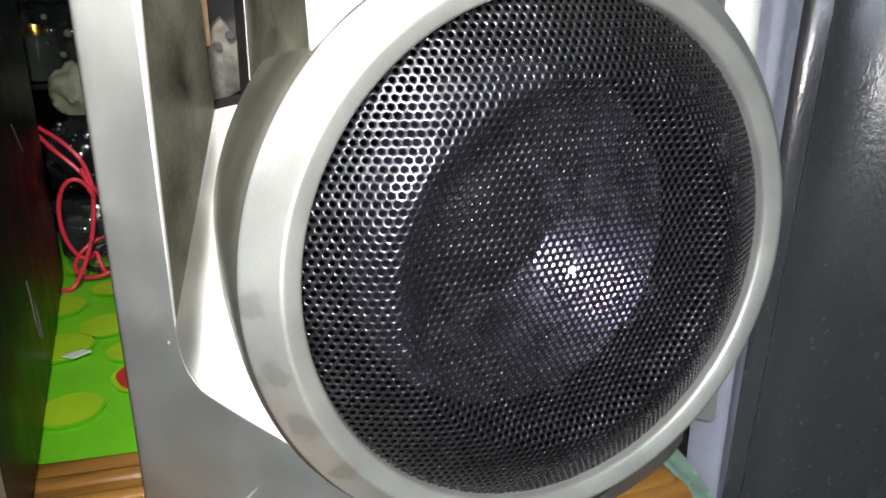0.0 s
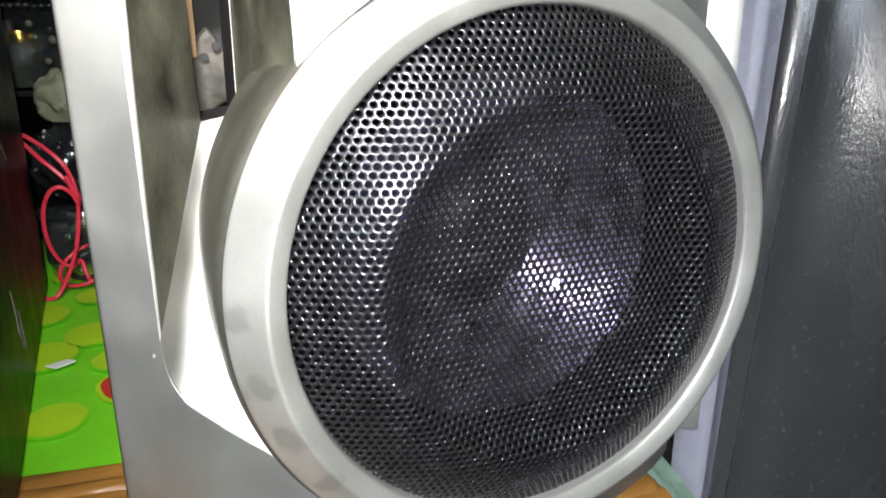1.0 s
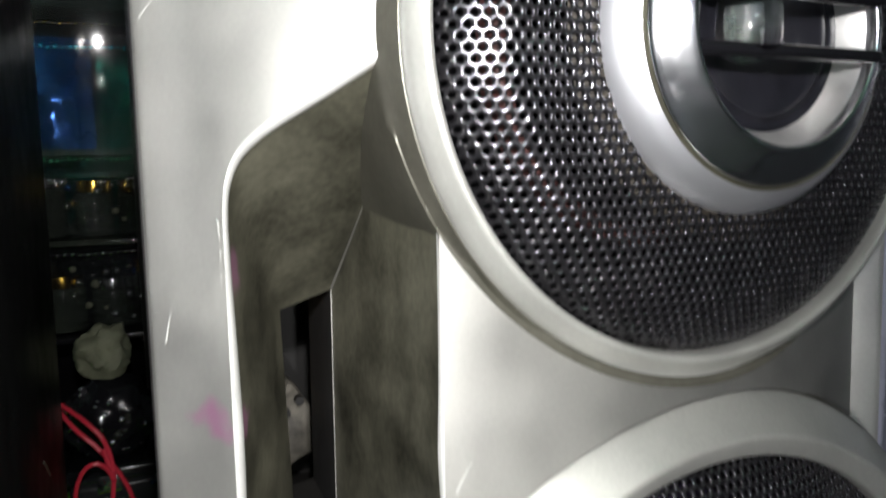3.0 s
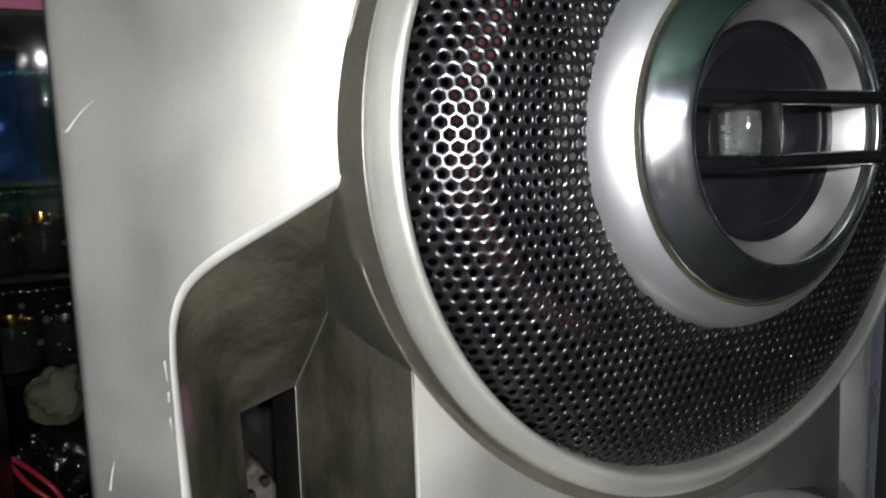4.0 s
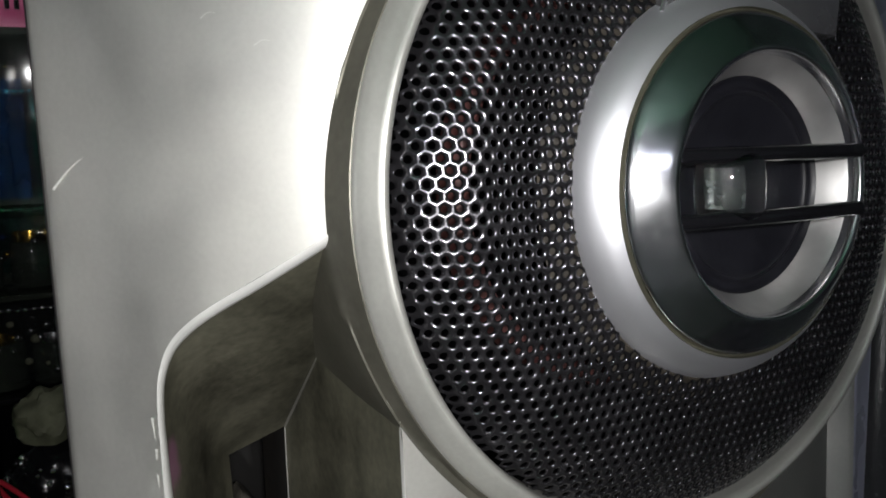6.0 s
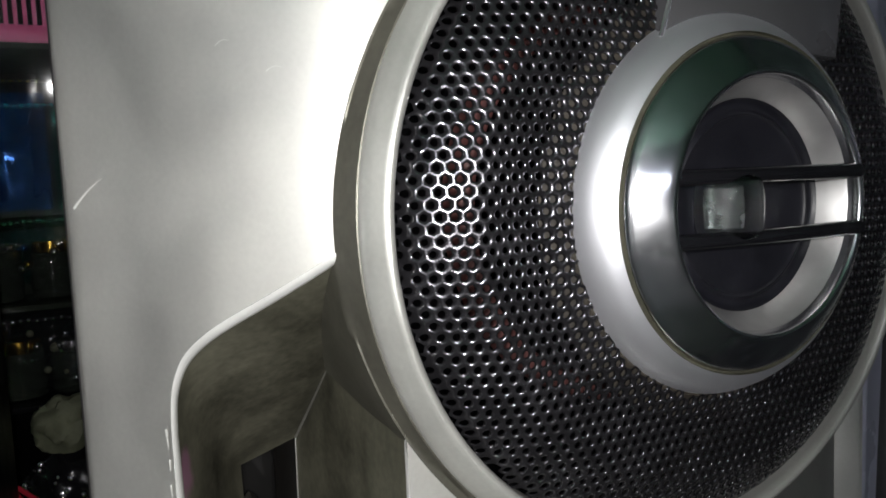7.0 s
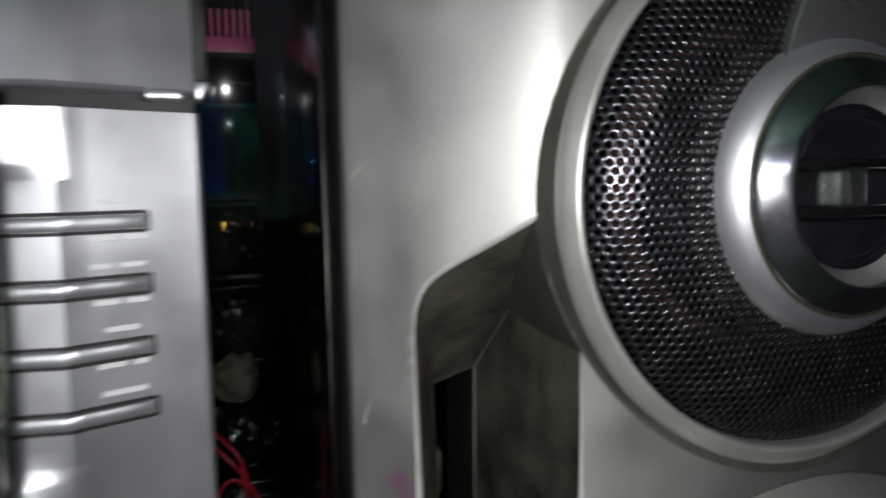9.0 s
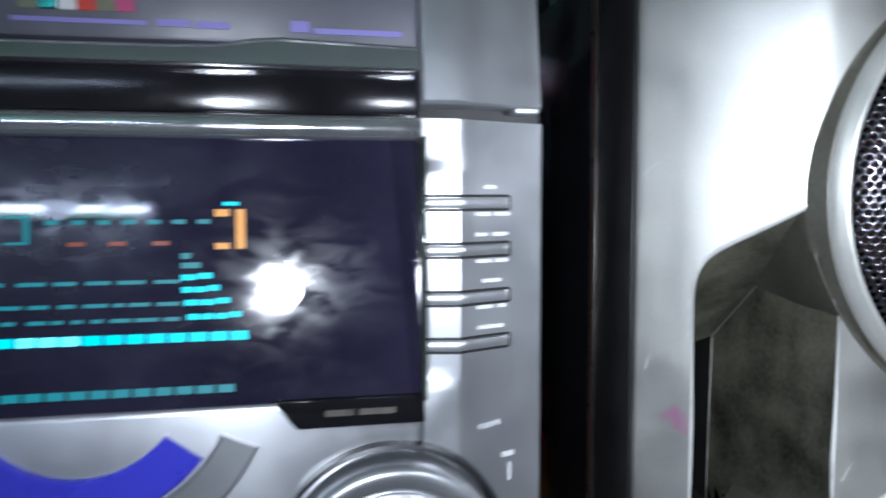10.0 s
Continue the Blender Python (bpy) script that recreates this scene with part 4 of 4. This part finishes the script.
part("sheet", grid_mesh(rows), mat("pale_green_plastic", (0.45, 0.68, 0.52), 0.3, 0, 0.2, 60, 0.3, 200, Transmission_Weight=0.2), sheet)
stand = thing("low_stand", "plain dark stand beneath a crumpled plastic sheet", "stand")
part("top", box(0.0745, 0.134, 0.02, 0.25, TABLE - 0.10, TABLE - 0.078, 0.002), DARKWOOD, stand)
part("leg", box(0.085, 0.125, 0.06, 0.20, FLOOR, TABLE - 0.10, 0.002), DARKWOOD, stand)

# ---- glass case and clutter in the gap ----
case = thing("glass_case", "narrow glass-fronted showcase with dark back and glass shelves", "showcase")
CX0, CX1, CY0, CY1 = -0.30, -0.04, 0.50, 0.74
part("back", box(CX0, CX1, CY1 - 0.01, CY1, TABLE + 0.003, 0.52, 0.001), GLOSS, case)
for x in (CX0, CX1 - 0.008):
    part("side", box(x, x + 0.008, CY0 + 0.006, CY1 - 0.011, TABLE + 0.003, 0.52, 0.001), GLOSS, case)
SHELVES = (TABLE + 0.012, 0.035, 0.118, 0.200, 0.328, 0.42)
for z in SHELVES:
    part("shelf", box(CX0 + 0.009, CX1 - 0.009, CY0 + 0.012, CY1 - 0.012, z - 0.005, z, 0.001), CLEAR if z > 0.05 else GLOSS, case, "glass shelf" if z > 0.05 else "")
part("stile", box(-0.150, CX1, 0.4980, 0.5055, TABLE + 0.003, 0.52, 0.001), DUCT, case, "dull black front stile")
pane = part("pane", box(-0.075, 0.075, -0.002, 0.002, -0.105, 0.20, 0.0008), PANE, case, "loose leaning glass pane")
pane.matrix_basis = pose(-0.165, CY0 - 0.024, 0.275, 5, 0, 4.0)
pane.visible_shadow = False


def jar(x, y, z, r, h, lidmat):
    j = thing("jar", "small clear plastic jar with a shiny lid", "jar", "jars in the showcase")
    part("glass", turned(smooth_profile([(0.001, 0.0), (r * 0.9, 0.001), (r, 0.006), (r * 1.0, h * 0.72), (r * 0.82, h * 0.8)], 3), x, y, z, 24), CLEAR, j)
    part("lid", turned(smooth_profile([(r * 0.86, h * 0.76), (r * 0.9, h * 0.8), (r * 0.9, h * 0.97), (r * 0.8, h), (0.001, h)], 2), x, y, z, 24), lidmat, j)


for x, y, r, h, m, s in ((-0.225, 0.545, 0.018, 0.055, CHROME, 2), (-0.185, 0.550, 0.016, 0.05, GOLD, 2), (-0.205, 0.60, 0.02, 0.07, CHROME, 2), (-0.150, 0.56, 0.017, 0.05, CHROME, 2),
                         (-0.215, 0.545, 0.019, 0.05, GOLD, 1), (-0.175, 0.552, 0.018, 0.045, CHROME, 1), (-0.235, 0.59, 0.018, 0.06, CHROME, 1), (-0.140, 0.56, 0.018, 0.06, GOLD, 1),
                         (-0.235, 0.545, 0.015, 0.06, CHROME, 3), (-0.155, 0.56, 0.017, 0.055, CHROME, 4), (-0.20, 0.55, 0.017, 0.05, CHROME, 4)):
    jar(x, y, SHELVES[s] + 0.001, r, h, m)


def packet(name, label, x0, x1, y, z, h, m):
    p = thing(name, label, "packet")
    rows = []
    for i in range(14):
        t = i / 13
        puff = 0.012 * math.sin(math.pi * t) ** 0.6
        rows.append([(x0 + (x1 - x0) * j / 15, y - puff * math.sin(math.pi * j / 15) + 0.0025 * noise.noise((j * 0.8, i * 0.8, x0 * 90)), z + h * t) for j in range(16)])
    part("front", grid_mesh(rows), m, p)
    part("back", grid_mesh([[(px, 2 * y - py + 0.002, pz) for px, py, pz in r] for r in rows]), m, p)


packet("foil_packet", "shiny navy blue foil packet on a glass shelf", -0.232, -0.178, 0.545, SHELVES[3] + 0.001, 0.095, NAVY)
packet("foil_packet", "shiny teal green foil packet on a glass shelf", -0.175, -0.115, 0.555, SHELVES[3] + 0.001, 0.085, TEAL)
packet("foil_packet", "shiny teal green foil packet on a glass shelf", -0.225, -0.160, 0.585, SHELVES[2] + 0.001, 0.080, TEAL)
packet("foil_packet", "shiny navy blue foil packet on a glass shelf", -0.150, -0.100, 0.58, SHELVES[2] + 0.001, 0.080, NAVY)



def wrap(x, y, z, w, h, seed):
    b = thing("plastic_bag", "crumpled clear plastic bag full of small shiny trinkets", "bag")
    rows = []
    for i in range(30):
        row = []
        for k in range(30):
            p = Vector((k * 0.45, i * 0.45, seed))
            bulge = 0.02 * math.sin(math.pi * i / 29) ** 0.7 * math.sin(math.pi * k / 29) ** 0.7
            row.append((x + w * (k / 29 - 0.5), y - bulge + 0.010 * noise.noise(p) + 0.004 * noise.noise(p * 3), z + h * i / 29))
        rows.append(row)
    part("film", grid_mesh(rows), WRAP, b)
    r = random.Random(seed)
    for k in range(26):
        bx, bz, br = x + w * r.uniform(-0.36, 0.36), z + h * r.uniform(0.08, 0.75), r.uniform(0.0018, 0.0042)
        bead = bmesh.new()
        bmesh.ops.create_icosphere(bead, subdivisions=2, radius=br, matrix=Matrix.Translation((bx, y - 0.006 + 0.012 * (k % 3), bz)))
        part("trinket", bead, (CHROME, GOLD, CHROME, CREAM, CHROME, NAVY)[k % 6], b, "", True, 180)


wrap(-0.185, 0.536, SHELVES[1] + 0.001, 0.10, 0.075, 3)
wrap(-0.165, 0.400, TABLE + 0.003, 0.07, 0.055, 8)
wrap(-0.190, 0.534, SHELVES[2] + 0.001, 0.11, 0.070, 5)


def bead_string(label, x0, x1, y, z, r, n, m):
    """Shiny beads on a thread along the front of a shelf."""
    c = thing("bead_string", label, "beads", "bead strings in the showcase")
    part("thread", tube([(x0, y, z), ((x0 + x1) / 2, y, z - 0.002), (x1, y, z)], 0.0004, 6), BLACK, c)
    rg = random.Random(n)
    for k in range(n):
        t = (k + 0.5) / n
        bm = bmesh.new()
        bmesh.ops.create_icosphere(bm, subdivisions=2, radius=r * rg.uniform(0.7, 1.25), matrix=Matrix.Translation((x0 + (x1 - x0) * t, y, z - 0.008 * t * (1 - t) + rg.uniform(-0.0008, 0.0008))))
        part("bead", bm, m, c, "", True, 180)


bead_string("string of tiny shiny green beads under a glass shelf", -0.245, -0.135, 0.508, 0.192, 0.0014, 26, GREENBEAD)
bead_string("string of shiny cyan beads over a blue foil packet", -0.245, -0.140, 0.506, 0.281, 0.0019, 22, CYANBEAD)
bead_string("string of small shiny white beads under a glass shelf", -0.245, -0.140, 0.508, 0.108, 0.0015, 18, CHROME)
bead_string("string of gold beads above a blue packet", -0.245, -0.140, 0.508, 0.300, 0.0012, 20, GOLD)
basket = thing("pink_basket", "pink plastic basket with slotted sides", "basket")
bz = SHELVES[4] + 0.001
part("rim", box(-0.245, -0.105, 0.530, 0.538, bz, bz + 0.016, 0.002), PINK, basket, "plain pink lower band")
part("base", box(-0.243, -0.107, 0.540, 0.65, bz, bz + 0.004, 0.001), PINK, basket)
for k in range(24):
    part("slat", box(-0.243 + 0.0058 * k, -0.2403 + 0.0058 * k, 0.531, 0.535, bz + 0.0155, bz + 0.040, 0), PINK, basket, "", False)
comb = thing("comb", "dark comb standing on the slats of a pink basket", "comb")
part("spine", box(-0.24, -0.11, 0.528, 0.536, bz + 0.0660, bz + 0.072, 0.001), GLOSS, comb)
for k in range(36):
    part("tooth", box(-0.2385 + 0.0035 * k, -0.237 + 0.0035 * k, 0.530, 0.534, bz + 0.0402, bz + 0.067, 0), GLOSS, comb, "", False)

plug = thing("plastic_box", "low black plastic box with a shiny lid on the tablecloth", "box")
part("body", box(-0.208, -0.146, 0.432, 0.482, TABLE + 0.003, -0.066, 0.005, 3), BLACK, plug)
part("lid", box(-0.210, -0.144, 0.430, 0.484, -0.0655, -0.053, 0.004, 3), GLOSS, plug)
part("clasp", box(-0.188, -0.170, 0.426, 0.4305, -0.072, -0.058, 0.002), CHROME, plug)
bag = thing("beaded_bag", "small crumpled black bag with shiny beads lying on a black box", "bag")
bm = bmesh.new()
bmesh.ops.create_icosphere(bm, subdivisions=4, radius=1.0)
for v in bm.verts:
    k = 1 + 0.16 * noise.noise(v.co * 2.2) + 0.07 * noise.noise(v.co * 7)
    v.co = Vector((-0.177 + 0.034 * k * v.co.x, 0.457 + 0.025 * k * v.co.y, max(-0.020 + 0.034 * k * v.co.z, -0.0525)))
part("cloth", bm, GLOSS, bag)
rg = random.Random(12)
for k in range(30):
    a, h = rg.uniform(-2.9, -0.25), rg.uniform(-0.8, 0.8)
    c = math.sqrt(1 - h * h)
    p = (-0.177 + 0.034 * c * math.cos(a), 0.457 + 0.026 * c * math.sin(a), -0.020 + 0.033 * h)
    bm = bmesh.new()
    bmesh.ops.create_icosphere(bm, subdivisions=2, radius=rg.uniform(0.0012, 0.0026), matrix=Matrix.Translation(p))
    part("bead", bm, (CHROME, CHROME, GLOSS)[k % 3], bag, "", True, 180)
ball = thing("paper_ball", "crumpled cream paper wrapping on a beaded black bag", "paper")
bm = bmesh.new()
bmesh.ops.create_icosphere(bm, subdivisions=4, radius=0.021)
for v in bm.verts:
    v.co *= 1 + 0.30 * noise.noise(v.co * 80) + 0.14 * noise.noise(v.co * 260)
    v.co.z = max(v.co.z * 1.05, -0.0185) + 0.0320
    v.co.x += -0.178
    v.co.y += 0.455
part("wrapping", bm, CREAM, ball)
chip = thing("plastic_scrap", "small white plastic scrap on the tablecloth", "scrap")
part("scrap", prism([(-0.006, -0.003), (0.006, -0.004), (0.009, 0.001), (-0.002, 0.004)], -0.0004, 0.0004, 0), PRINT, chip).matrix_basis = pose(-0.180, 0.215, TABLE + 0.004, 90, 0, 20)


def cable(name, label, pts, r, m):
    c = thing(name, label, "cable")
    part("strand", tube(smooth_profile(pts, 8), r, 8), m, c)


zc = TABLE + 0.004
cable("red_cable", "tangled thin red wire hanging onto the tablecloth", [(-0.206, 0.40, 0.004), (-0.195, 0.385, -0.006), (-0.180, 0.38, -0.022), (-0.166, 0.38, -0.046), (-0.156, 0.385, -0.075), (-0.135, 0.40, zc)], 0.0016, WIRE)
cable("red_cable", "tangled thin red wire hanging onto the tablecloth", [(-0.204, 0.395, 0.010), (-0.188, 0.38, 0.0), (-0.176, 0.375, -0.016), (-0.172, 0.37, -0.040), (-0.178, 0.36, -0.075), (-0.192, 0.345, zc), (-0.205, 0.35, zc)], 0.0016, WIRE)
loop = [(-0.183 + 0.014 * math.cos(a), 0.372 - 0.006 * math.sin(a), -0.058 + 0.032 * math.sin(a)) for a in np.linspace(0.6, 5.2, 14)]
cable("red_cable", "looped thin red wire above the tablecloth", [(-0.178, 0.376, -0.020)] + loop + [(-0.170, 0.37, zc), (-0.15, 0.38, zc)], 0.0016, WIRE)
loop = [(-0.172 + 0.020 * math.cos(a), 0.372 + 0.012 * math.sin(a), zc + 0.014 + 0.013 * math.sin(a + 0.5)) for a in np.linspace(0.0, 6.0, 14)]
cable("red_cable", "looped thin red wire on the tablecloth", loop, 0.0015, WIRE)
loop = [(-0.165 + 0.022 * math.cos(a), 0.390 + 0.012 * math.sin(a), zc + 0.010 + 0.009 * math.sin(a + 0.5)) for a in np.linspace(0.0, 6.0, 14)]
cable("black_cable", "looped thin black wire on the tablecloth", loop, 0.0022, BLACK)
